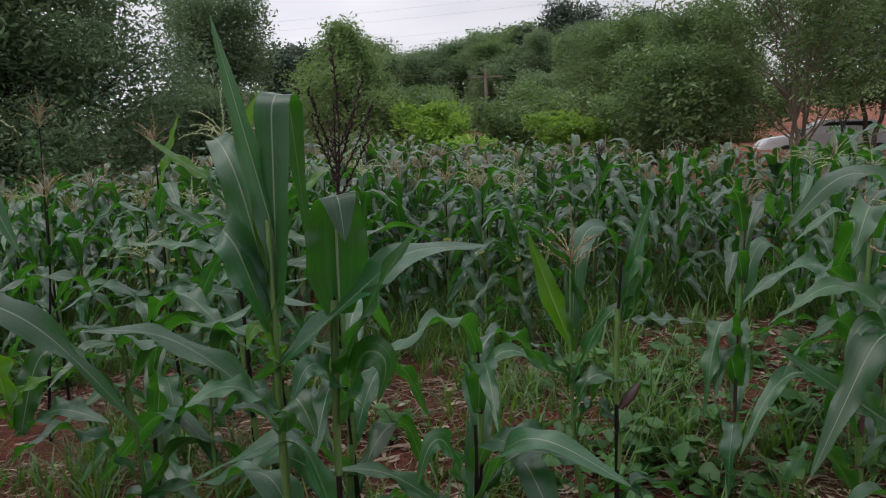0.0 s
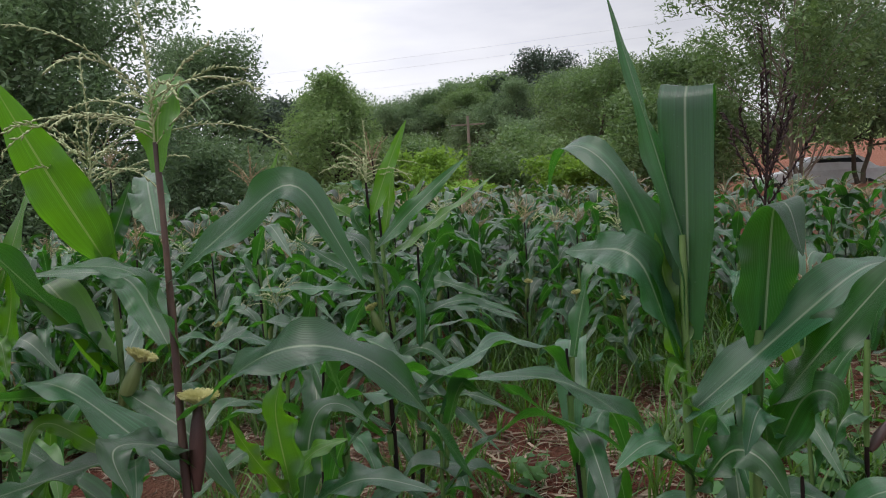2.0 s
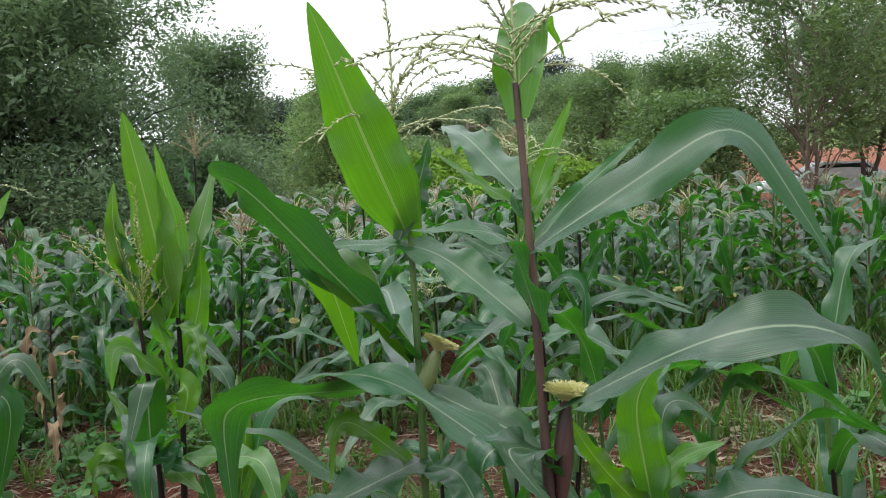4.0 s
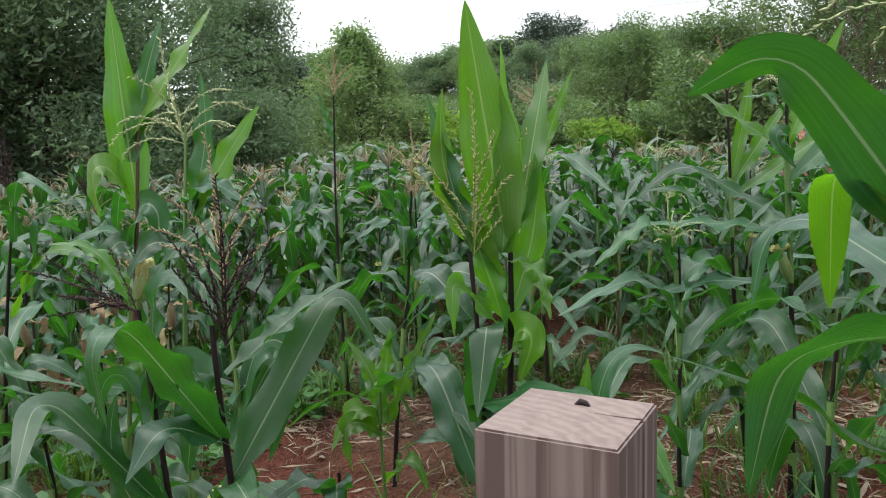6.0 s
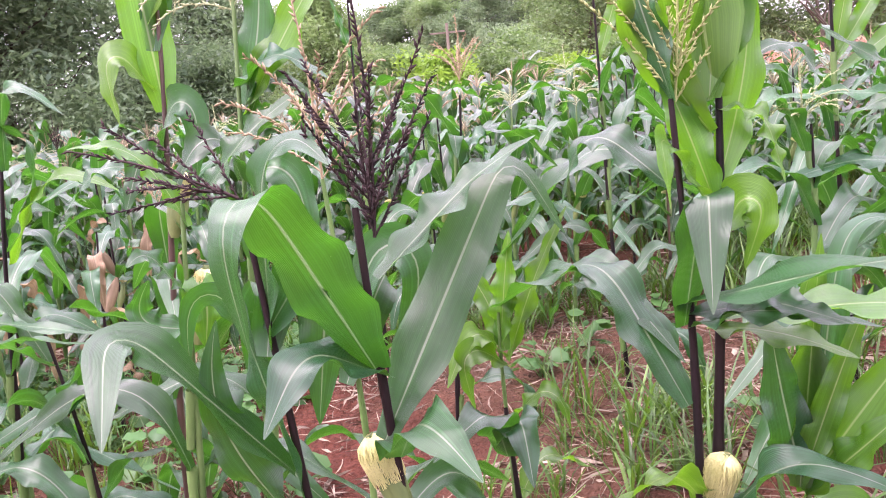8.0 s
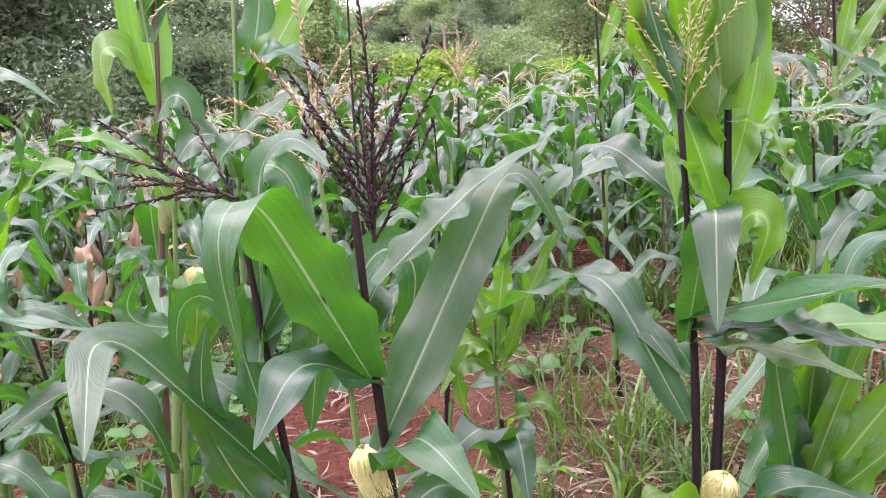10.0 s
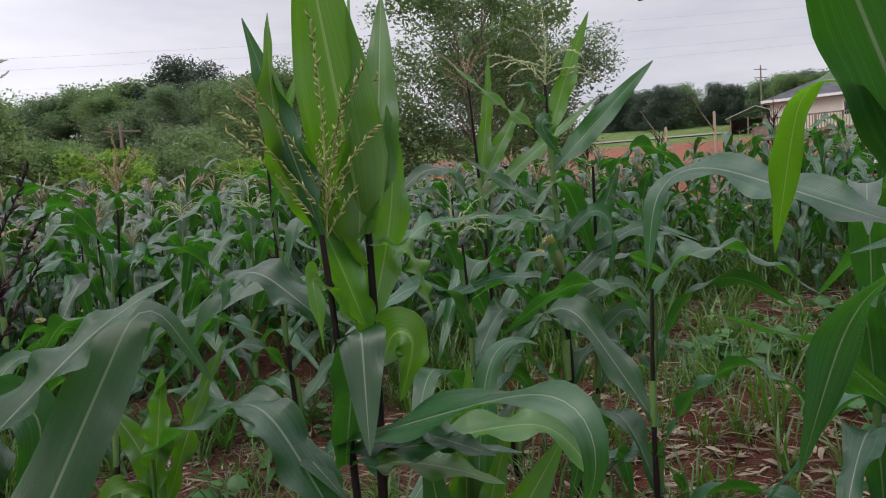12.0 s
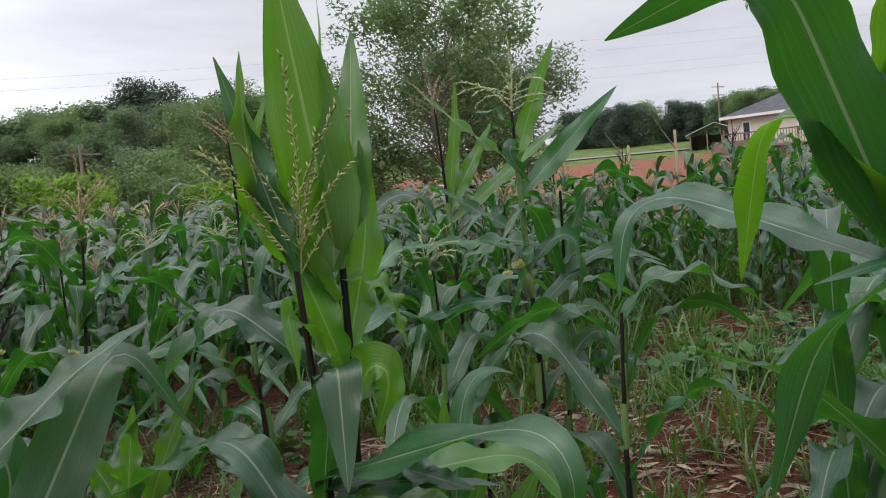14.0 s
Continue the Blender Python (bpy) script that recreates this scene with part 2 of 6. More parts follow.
FIELD_TASSEL = plain_material("field_tassel", (0.22, 0.17, 0.10), (0.42, 0.35, 0.22), 3, 0.75, 0.3, island=True)
HUSK = plain_material("ear_husk", (0.10, 0.16, 0.05), (0.22, 0.26, 0.09), 16, 0.5, 0.25, stretch=(1, 1, 0.15))
HUSK_TAN = plain_material("dry_husk", (0.17, 0.12, 0.07), (0.30, 0.22, 0.13), 14, 0.7, 0.25, stretch=(1, 1, 0.15))
HUSK_DARK = plain_material("purple_husk", (0.035, 0.018, 0.02), (0.12, 0.06, 0.05), 14, 0.45, 0.25, stretch=(1, 1, 0.15))
SILK = plain_material("corn_silk", (0.52, 0.51, 0.19), (0.72, 0.69, 0.34), 30, 0.55, 0.1)
STRAW = plain_material("dry_straw", (0.15, 0.105, 0.075), (0.36, 0.29, 0.21), 4, 0.85, 0.3, island=True, spread=0.35)
BARK = plain_material("bark", (0.05, 0.04, 0.03), (0.13, 0.105, 0.08), 3, 0.9, 0.6, stretch=(1, 1, 0.2), distance=0.04)
BARK_PALE = plain_material("pale_bark", (0.16, 0.13, 0.10), (0.30, 0.25, 0.20), 3, 0.9, 0.5, stretch=(1, 1, 0.2), distance=0.04)
LEAF_DARK = foliage_material("dark_tree_leaf", (0.050, 0.090, 0.060), (0.180, 0.255, 0.140), (0.20, 0.32, 0.13), 0.36)
LEAF_MID = foliage_material("tree_leaf", (0.050, 0.092, 0.048), (0.155, 0.225, 0.100), (0.18, 0.31, 0.08), 0.34)
LEAF_LIGHT = foliage_material("light_tree_leaf", (0.09, 0.18, 0.035), (0.19, 0.31, 0.06), (0.28, 0.48, 0.05), 0.42)
LEAF_SOFT = foliage_material("soft_tree_leaf", (0.105, 0.170, 0.075), (0.240, 0.330, 0.150), (0.26, 0.42, 0.12), 0.38)
NEEDLE = foliage_material("pine_needles", (0.045, 0.075, 0.058), (0.110, 0.150, 0.110), (0.05, 0.09, 0.05), 0.2, 0.6)


def ground_material():
    m, n, l = material("red_clay_soil")
    big = noise_of(n, l, 0.55, 5)
    mid = noise_of(n, l, 4.0, 6)
    fine = noise_of(n, l, 38.0, 5)
    soil = mixed(n, l, ramp(n, l, mid, [(0.3, (0, 0, 0)), (0.7, (1, 1, 1))]), (0.085, 0.025, 0.016), (0.175, 0.058, 0.037))
    soil = mixed(n, l, ramp(n, l, fine, [(0.35, (0, 0, 0)), (0.7, (0.7, 0.7, 0.7))]), soil, (0.045, 0.015, 0.010))
    soil = mixed(n, l, ramp(n, l, big, [(0.42, (0, 0, 0)), (0.58, (0.6, 0.6, 0.6))]), soil, (0.13, 0.08, 0.052))
    # turf beyond the field, bare red earth and a bank between
    geo = n.new("ShaderNodeNewGeometry")
    sep = n.new("ShaderNodeSeparateXYZ")
    l.new(geo.outputs["Position"], sep.inputs["Vector"])

    def above(socket, lo, hi):
        r = n.new("ShaderNodeMapRange")
        r.inputs["From Min"].default_value, r.inputs["From Max"].default_value = lo, hi
        l.new(socket, r.inputs["Value"])
        return r.outputs["Result"]

    def line(ax, ay):
        d = n.new("ShaderNodeVectorMath")
        d.operation = "DOT_PRODUCT"
        l.new(geo.outputs["Position"], d.inputs[0])
        d.inputs[1].default_value = (ax, ay, 0)
        wob = n.new("ShaderNodeMath")
        wob.operation = "MULTIPLY_ADD"
        l.new(noise_of(n, l, 0.25, 4), wob.inputs[0])
        wob.inputs[1].default_value = 6.0
        l.new(d.outputs["Value"], wob.inputs[2])
        return wob.outputs[0]

    turf = mixed(n, l, ramp(n, l, noise_of(n, l, 0.8, 6), [(0.35, (0, 0, 0)), (0.7, (1, 1, 1))]), (0.085, 0.14, 0.035), (0.17, 0.22, 0.075))
    earth = mixed(n, l, mid, (0.20, 0.075, 0.045), (0.33, 0.15, 0.10))
    far = mixed(n, l, above(line(0.70, 0.71), 79.0, 81.0), earth, turf)
    col = mixed(n, l, above(line(0.55, 0.84), 19.0, 23.0), soil, far)
    p = node(n, "ShaderNodeBsdfPrincipled", Roughness=0.95)
    p.inputs["Specular IOR Level"].default_value = 0.15
    l.new(col, p.inputs["Base Color"])
    hsum = n.new("ShaderNodeMath")
    hsum.operation = "ADD"
    l.new(mid, hsum.inputs[0])
    l.new(fine, hsum.inputs[1])
    l.new(bumped(n, l, hsum.outputs[0], 1.0, 0.09), p.inputs["Normal"])
    out = n.new("ShaderNodeOutputMaterial")
    l.new(p.outputs["BSDF"], out.inputs["Surface"])
    return m


def post_wood(name, streaks, tone):
    m, n, l = material(name)
    tc = n.new("ShaderNodeTexCoord")
    mp = n.new("ShaderNodeMapping")
    mp.inputs["Location"].default_value = (0.05, 0.11, 0)
    mp.inputs["Scale"].default_value = (1, 1, 0.012)
    l.new(tc.outputs["Object"], mp.inputs["Vector"])
    w = node(n, "ShaderNodeTexWave", Scale=34.0, Distortion=5.0, Detail=4.0)
    w.wave_type, w.rings_direction = "RINGS", "Z"
    w.inputs["Detail Scale"].default_value = 2.0
    l.new(mp.outputs["Vector"], w.inputs["Vector"])
    fine = noise_of(n, l, 60.0, 5, stretch=(1, 1, 0.03))
    streak = noise_of(n, l, 75.0, 3, stretch=(1, 1, 0.02))
    col = ramp(n, l, w.outputs["Fac"], [(0.1, tuple(tone * c for c in (0.29, 0.215, 0.19))), (0.5, tuple(tone * c for c in (0.32, 0.24, 0.215))), (0.9, tuple(tone * c for c in (0.345, 0.265, 0.24)))])
    col = mixed(n, l, ramp(n, l, streak, [(0.50, (0, 0, 0)), (0.57, (streaks, streaks, streaks))]), col, (0.085, 0.055, 0.05))
    p = node(n, "ShaderNodeBsdfPrincipled", Roughness=0.82)
    l.new(col, p.inputs["Base Color"])
    l.new(bumped(n, l, fine, 0.5, 0.002), p.inputs["Normal"])
    out = n.new("ShaderNodeOutputMaterial")
    l.new(p.outputs["BSDF"], out.inputs["Surface"])
    return m


POST_WOOD = post_wood("weathered_post_wood", 1.0, 0.52)
POST_END = post_wood("sawn_post_end", 0.2, 0.64)
SOIL = ground_material()


# ---- ground ----
def lie(x, y):
    """Height of the land: it rises to the east and gently to the north, with a hill far off."""
    z = 0.26 + 0.03 * y
    z += 0.078 * max(-8.0, min(x, 4.0)) + 0.03 * min(x + 8.0, 0.0) + 0.01 * max(0.0, min(x - 4.0, 21.0)) + 0.06 * max(0.0, min(x - 25.0, 60.0))
    z += 0.045 * max(0.0, min(y - 55.0, 120.0))
    return z


def clods(x, y):
    return 0.035 * noise.noise((x * 1.3, y * 1.3, 0.0)) + 0.022 * noise.noise((x * 4.1, y * 4.1, 3.0)) + 0.014 * noise.noise((x * 11.0, y * 11.0, 7.0))


def floor_at(x, y):
    return lie(x, y) + (clods(x, y) if y < 30 else 0.0)


def steps(stops):
    out = []
    for a, b, d in stops:
        k = max(1, round((b - a) / d))
        out += [a + (b - a) * i / k for i in range(k)]
    return out + [stops[-1][1]]


def make_ground():
    xs = steps([(-900, -100, 100), (-100, -30, 10), (-30, -8, 0.8), (-8, 5, 0.05), (5, 30, 0.8), (30, 100, 5), (100, 900, 100)])
    ys = steps([(-400, -40, 60), (-40, -4, 3), (-4, 1.5, 0.3), (1.5, 7.5, 0.05), (7.5, 8, 0.1), (8, 30, 0.8), (30, 120, 5), (120, 1500, 100)])
    verts = [(x, y, floor_at(x, y)) for y in ys for x in xs]
    w = len(xs)
    faces = [(j * w + i, j * w + i + 1, (j + 1) * w + i + 1, (j + 1) * w + i) for j in range(len(ys) - 1) for i in range(w - 1)]
    me = bpy.data.meshes.new("ground")
    me.from_pydata(verts, [], faces)
    me.polygons.foreach_set("use_smooth", [True] * len(faces))
    me.materials.append(SOIL)
    return tagged(new("ground", me), "bare red clay field soil with turf beyond", "ground", kind="structure")


make_ground()


# ---- mesh tools ----
def mesh_of(name, chunks, mats):
    """One mesh from chunks of (verts, faces, uvs a vertex or None, material slot)."""
    vs, fs, uvs, slots = [], [], [], []
    off = 0
    for v, f, uv, slot in chunks:
        v = np.asarray(v, float)
        vs.append(v)
        uv = np.zeros((len(v), 2)) if uv is None else np.asarray(uv, float)
        uvs.append(uv)
        f = np.asarray(f, int)
        fs.append(f + off)
        slots += [slot] * len(f)
        off += len(v)
    v = np.concatenate(vs)
    uv = np.concatenate(uvs)
    loops = np.concatenate([f.reshape(-1) for f in fs])
    sizes = np.concatenate([np.full(len(f), f.shape[1]) for f in fs])
    me = bpy.data.meshes.new(name)
    me.vertices.add(len(v))
    me.vertices.foreach_set("co", v.reshape(-1))
    me.loops.add(len(loops))
    me.loops.foreach_set("vertex_index", loops)
    me.polygons.add(len(sizes))
    me.polygons.foreach_set("loop_start", np.concatenate([[0], np.cumsum(sizes)[:-1]]))
    me.polygons.foreach_set("loop_total", sizes)
    me.polygons.foreach_set("use_smooth", np.ones(len(sizes), bool))
    me.polygons.foreach_set("material_index", np.array(slots))
    layer = me.uv_layers.new(name="UVMap")
    layer.data.foreach_set("uv", uv[loops].reshape(-1))
    for m in mats:
        me.materials.append(m)
    me.update(calc_edges=True)
    return me


def part(name, me, parent, label=""):
    ob = new(name, me)
    ob.parent = parent
    return tagged(ob, label) if label else ob


def grid_faces(rows, cols):
    a = np.arange(rows * cols).reshape(rows, cols)
    return np.stack([a[:-1, :-1], a[:-1, 1:], a[1:, 1:], a[1:, :-1]], -1).reshape(-1, 4)


def tube(points, radii, sides=7):
    """A round tube along points, closed at both ends by tapering."""
    p = np.asarray(points, float)
    r = np.asarray(radii, float)
    t = np.gradient(p, axis=0)
    t /= np.linalg.norm(t, axis=1)[:, None] + 1e-9
    ref = np.array([0.0, 1.0, 0.0]) if abs(t[:, 1]).mean() < 0.8 else np.array([1.0, 0.0, 0.0])
    a = np.cross(t, ref)
    a /= np.linalg.norm(a, axis=1)[:, None] + 1e-9
    b = np.cross(t, a)
    ang = np.linspace(0, 2 * np.pi, sides, endpoint=False)
    ring = a[:, None, :] * np.cos(ang)[None, :, None] + b[:, None, :] * np.sin(ang)[None, :, None]
    v = (p[:, None, :] + ring * r[:, None, None]).reshape(-1, 3)
    n = len(p)
    i, j = np.meshgrid(np.arange(n - 1), np.arange(sides), indexing="ij")
    k = (j + 1) % sides
    f = np.stack([i * sides + j, i * sides + k, (i + 1) * sides + k, (i + 1) * sides + j], -1).reshape(-1, 4)
    return v, f


def moved(v, m):
    m = np.array(m)
    return np.asarray(v) @ m[:3, :3].T + m[:3, 3]


# ---- maize ----
def blade(az, length, width, e0, e1, fold=0.5, sharp=0.12, turn=0.0, twist=0.0, wave=0.012, keel=0.22, n=22, seed=0, cols=5, roll=0.0):
    """A maize leaf from the origin: it leaves the stalk at elevation e0 in the direction az, and bends to e1 about the
    fraction fold of its length; there turn swings it sideways, roll tips the blade and twist rolls it along its length (degrees)."""
    rnd = random.Random(seed)
    s = np.linspace(0, 1, n)
    bend = 1 / (1 + np.exp(-(s - fold) / max(sharp, 0.01)))
    bend = (bend - bend[0]) / (bend[-1] - bend[0])
    el = np.radians(e0 + (e1 - e0) * bend)
    aa = np.radians(az + turn * bend)
    d = np.stack([np.cos(el) * np.cos(aa), np.cos(el) * np.sin(aa), np.sin(el)], -1)
    mid = np.concatenate([[[0, 0, 0]], np.cumsum((d[1:] + d[:-1]) / 2 * (length / (n - 1)), axis=0)])
    side = np.stack([-np.sin(aa), np.cos(aa), np.zeros(n)], -1)
    up = np.cross(d, side)
    tw = np.radians(roll * (0.35 + 0.65 * np.clip(s * 3, 0, 1)) + twist * s)
    sd = side * np.cos(tw)[:, None] + up * np.sin(tw)[:, None]
    un = -side * np.sin(tw)[:, None] + up * np.cos(tw)[:, None]
    w = width / 2 * np.clip(0.45 + 2.4 * s, 0, 1) * np.clip((1 - s) / 0.52, 0, 1) ** 0.74
    w = np.maximum(w, 0.0012)
    u = np.linspace(-1, 1, cols)
    p1, p2 = rnd.uniform(0, 6), rnd.uniform(0, 6)
    q = rnd.uniform(2.2, 4.4) * 2 * np.pi
    edge = np.where(u[None, :] < 0, np.sin(q * s + p1)[:, None], np.sin(q * 1.13 * s + p2)[:, None]) * (np.abs(u) ** 2)[None, :]
    fine = 2.3 * q * s
    edge = edge + 0.16 * np.where(u[None, :] < 0, np.sin(fine + p2)[:, None], np.sin(fine * 0.9 + p1)[:, None]) * (np.abs(u) ** 3)[None, :]
    cup = keel * (1 - 0.75 * s)[:, None] * np.abs(u)[None, :] * w[:, None]
    lift = cup + edge * wave * (np.sin(np.pi * np.clip(s, 0, 1)) ** 0.7)[:, None] * (w / w.max())[:, None]
    v = mid[:, None, :] + sd[:, None, :] * (u[None, :] * w[:, None])[..., None] + un[:, None, :] * lift[..., None]
    uv = np.stack(np.broadcast_arrays((u[None, :] + 1) / 2, s[:, None]), -1).reshape(-1, 2)
    return v.reshape(-1, 3), grid_faces(n, cols), uv


def spike(points, radius, grains, rnd, size=0.008):
    """A tassel branch: a thin stem set with spikelets."""
    p = np.asarray(points)
    v, f = tube(p, np.linspace(radius, radius * 0.5, len(p)), 4)
    out = [(v, f, None, 0)]
    vs, fs = [], []
    base = np.array([[0, 0, -1.0], [0.33, 0, 0], [0, 0.33, 0], [-0.33, 0, 0], [0, -0.33, 0], [0, 0, 1.0]])
    tri = np.array([[0, 2, 1], [0, 3, 2], [0, 4, 3], [0, 1, 4], [5, 1, 2], [5, 2, 3], [5, 3, 4], [5, 4, 1]])
    for g in range(grains):
        k = 0.1 + 0.9 * g / max(1, grains - 1)
        i = k * (len(p) - 1)
        a = int(min(len(p) - 2, i))
        c = p[a] + (p[a + 1] - p[a]) * (i - a)
        t = p[a + 1] - p[a]
        t = t / np.linalg.norm(t)
        r = np.array([rnd.uniform(-1, 1) for _ in range(3)])
        r -= t * (r @ t)
        r /= np.linalg.norm(r) + 1e-6
        ax = t * 0.8 + r * 0.6
        ax /= np.linalg.norm(ax)
        x = np.cross(ax, r)
        y = np.cross(ax, x)
        m = np.stack([x, y, ax], -1)
        vs.append((base * size * rnd.uniform(0.75, 1.05)) @ m.T + c + r * radius * 1.6)
        fs.append(tri + 6 * g)
    out.append((np.concatenate(vs), np.concatenate(fs), None, 0))
    return out


def tassel_chunks(rnd, count, length, spread, droop, grains, central=0.28, size=0.008):
    out = []
    z = np.linspace(0, 1, 8)
    out += spike(np.stack([0.01 * np.sin(z * 3), 0 * z, z * central], -1), 0.0028, int(grains * 1.5), rnd, size)
    for i in range(count):
        az = i * 2.4 + rnd.uniform(-0.4, 0.4)
        k = i / count
        L = length * rnd.uniform(0.75, 1.1)
        e0 = radians(90 - spread * rnd.uniform(0.5, 1.1))
        s = np.linspace(0, 1, 9)
        el = e0 - radians(droop) * s ** 1.4 * rnd.uniform(0.6, 1.2)
        step = L / 8
        r = np.concatenate([[0], np.cumsum(np.cos(el[:-1]) * step)])
        h = np.concatenate([[0], np.cumsum(np.sin(el[:-1]) * step)])
        out += spike(np.stack([r * math.cos(az), r * math.sin(az), 0.09 * k * central / 0.28 + h], -1), 0.0018, grains, rnd, size)
    return out


TASSEL_GREEN = plain_material("green_tan_tassel", (0.22, 0.26, 0.08), (0.38, 0.41, 0.16), 60, 0.7, 0.3)
TASSELS = {
    "green": (TASSEL_GREEN, 12, 0.18, 42, 15, 24, 0.30, "yellow-green upright tassel"),
    "dark": (TASSEL_DARK, 14, 0.185, 41, -8, 26, 0.34, "dark purple-brown dry tassel"),
    "pale": (TASSEL_PALE, 14, 0.22, 70, 75, 22, 0.26, "pale cream-green arching tassel"),
    "tan": (TASSEL_TAN, 12, 0.17, 48, 35, 20, 0.27, "tan drying tassel"),
}


def ear_chunks(length, radius):
    z = np.linspace(0, 1, 10)
    r = radius * np.sin(np.pi * np.clip(z * 0.86 + 0.1, 0, 1)) ** 0.7
    v, f = tube(np.stack([0 * z, 0 * z, z * length], -1), np.maximum(r, 0.003), 10)
    out = [(v, f, None, 0)]
    # loose husk tips
    for i in range(3):
        bv, bf, _ = blade(i * 120, length * 0.5, radius * 1.5, 86, 80, 0.6, 0.2, seed=i, n=8, wave=0.003)
        out.append((bv + np.array([0, 0, length * 0.5]), bf, None, 0))
    return out


def silk_chunks(rnd, length, strands=160, upright=False):
    """Fresh silk: a tuft that spills over the ear's tip and hangs, or a short upright brush."""
    out = []
    s = np.linspace(0, 1, 7)
    for _ in range(strands):
        az = rnd.uniform(0, 2 * math.pi)
        L = length * rnd.uniform(0.75, 1.08)
        wide = length * 0.36 * math.sqrt(rnd.random())
        if upright:
            r = wide * (0.3 + 2.0 * s ** 1.2)
            h = 0.62 * L * s - 0.3 * wide * s ** 3
        else:
            r = wide * np.clip(s * 2.4, 0, 1) ** 0.7 * (1 - 0.18 * np.clip(s - 0.5, 0, 1))
            h = 0.16 * length * np.sin(np.pi * np.clip(s * 1.7, 0, 1)) * (1.1 - wide / (0.36 * length)) - L * np.clip(s - 0.22, 0, 1)
        sway = az + rnd.uniform(-0.9, 0.9) * s
        v, f = tube(np.stack([r * np.cos(sway), r * np.sin(sway), h], -1), np.full(7, 0.0007), 3)
        out.append((v, f, None, 0))
    return out


class Corn:
    """One maize plant, built leaf by leaf on a leaning stalk."""

    def __init__(self, x, y, height, label, lean=(0.0, 0.0), radius=0.013, stalk=STALK_GREEN, leaf=CORN_LEAF, seed=0, group="maize plants"):
        self.rnd = random.Random(seed)
        self.seed, self.height, self.lean, self.leaf_mat = seed * 100, height, lean, leaf
        self.ob = new("corn_plant")
        self.ob.location = (x, y, floor_at(x, y) - 0.02)
        self.base = np.array(self.ob.location)
        tagged(self.ob, label, "corn plant", group)
        self.radius = radius
        n = 26
        z = np.linspace(0, 1, n)
        pts = np.stack([self.axis(h) for h in z * height])
        r = radius * (1 - 0.62 * z)
        r = r * (1 + 0.14 * (np.arange(n) % 4 == 0))
        v, f = tube(pts, r, 9)
        part("stalk", mesh_of("stalk", [(v, f, None, 0)], [stalk]), self.ob)

    def axis(self, h):
        k = h / self.height
        bow = 0.012 * math.sin(k * 5 + self.seed)
        return np.array([self.lean[0] * k + bow, self.lean[1] * k + bow * 0.5, h])

    def leaf(self, h, az, length, width, e0, e1, fold=0.5, sharp=0.12, turn=0.0, twist=0.0, wave=0.012, keel=0.22, mat=None, name="leaf", roll=0.0):
        self.seed += 1
        twist += self.rnd.uniform(-14, 14)
        v, f, uv = blade(az, length, width, e0, e1, fold, sharp, turn, twist, wave * 1.3, keel, 36, self.seed, 9, roll)
        ch = [(v, f, uv, 0)]
        ob = part(name, mesh_of(name, ch, [mat or self.leaf_mat]), self.ob)
        ob.location = self.axis(h)
        return self

    def sheath(self, h0, h1, spread=0.006):
        """The leaf bases that wrap the stalk."""
        z = np.linspace(0, 1, 6)
        pts = np.stack([self.axis(h0 + (h1 - h0) * k) for k in z])
        r = self.radius * (1 - 0.6 * (h0 + (h1 - h0) * z) / self.height) + 0.002 + spread * z
        v, f = tube(pts, r, 9)
        part("sheath", mesh_of("sheath", [(v, f, None, 0)], [STALK_GREEN]), self.ob)
        return self

    def tassel(self, h, style="tan", scale=1.0, tilt=0.0, az=0.0, count=None):
        mat, num, length, spread, droop, grains, central, label = TASSELS[style]
        ch = tassel_chunks(self.rnd, count or num, length * scale, spread, droop, grains, central * scale, 0.0098 * scale ** 0.5)
        ob = part("tassel", mesh_of("tassel", ch, [mat]), self.ob, label)
        ob.location = self.axis(h)
        ob.rotation_euler = (0, radians(tilt), radians(az))
        return self

    def ear(self, h, az, tilt=18, length=0.2, radius=0.026, silk=0.09, upright=False, dark=False, dry=False):
        e = part("ear", mesh_of("ear", ear_chunks(length, radius), [HUSK_TAN if dry else HUSK_DARK if dark else HUSK]), self.ob, "dry tan husk" if dry else "purple-brown husk" if dark else "green husk")
        e.location = self.axis(h)
        e.rotation_euler = (0, radians(tilt), radians(az))
        if silk:
            s = part("silk", mesh_of("silk", silk_chunks(self.rnd, silk, 800, upright), [SILK]), e, "pale yellow fresh silk")
            s.location = (0, 0, length * 0.93)
        return self


def grown(corn, h0, h1, count, seed, length=0.7, width=0.085, start=0.0, droop=1.0):
    """Ordinary leaves up a stalk, in two ranks."""
    rnd = random.Random(seed)
    for i in range(count):
        k = i / max(1, count - 1)
        h = h0 + (h1 - h0) * k
        az = start + (i % 2) * 180 + rnd.uniform(-35, 35)
        L = length * (0.75 + 0.5 * math.sin(math.pi * min(1, 0.25 + 0.6 * k))) * rnd.uniform(0.85, 1.15)
        e0 = rnd.uniform(38, 62) + 16 * k
        e1 = -rnd.uniform(35, 88) * droop * (1 - 0.5 * k)
        if rnd.random() < 0.6:
            corn.sheath(max(0.02, h - rnd.uniform(0.10, 0.17)), h, 0.004)
        corn.leaf(h, az, L, width * rnd.uniform(0.8, 1.15), e0, e1, rnd.uniform(0.3, 0.58), rnd.uniform(0.04, 0.13), rnd.uniform(-25, 25), rnd.uniform(-60, 60), rnd.uniform(0.012, 0.024))
    return corn


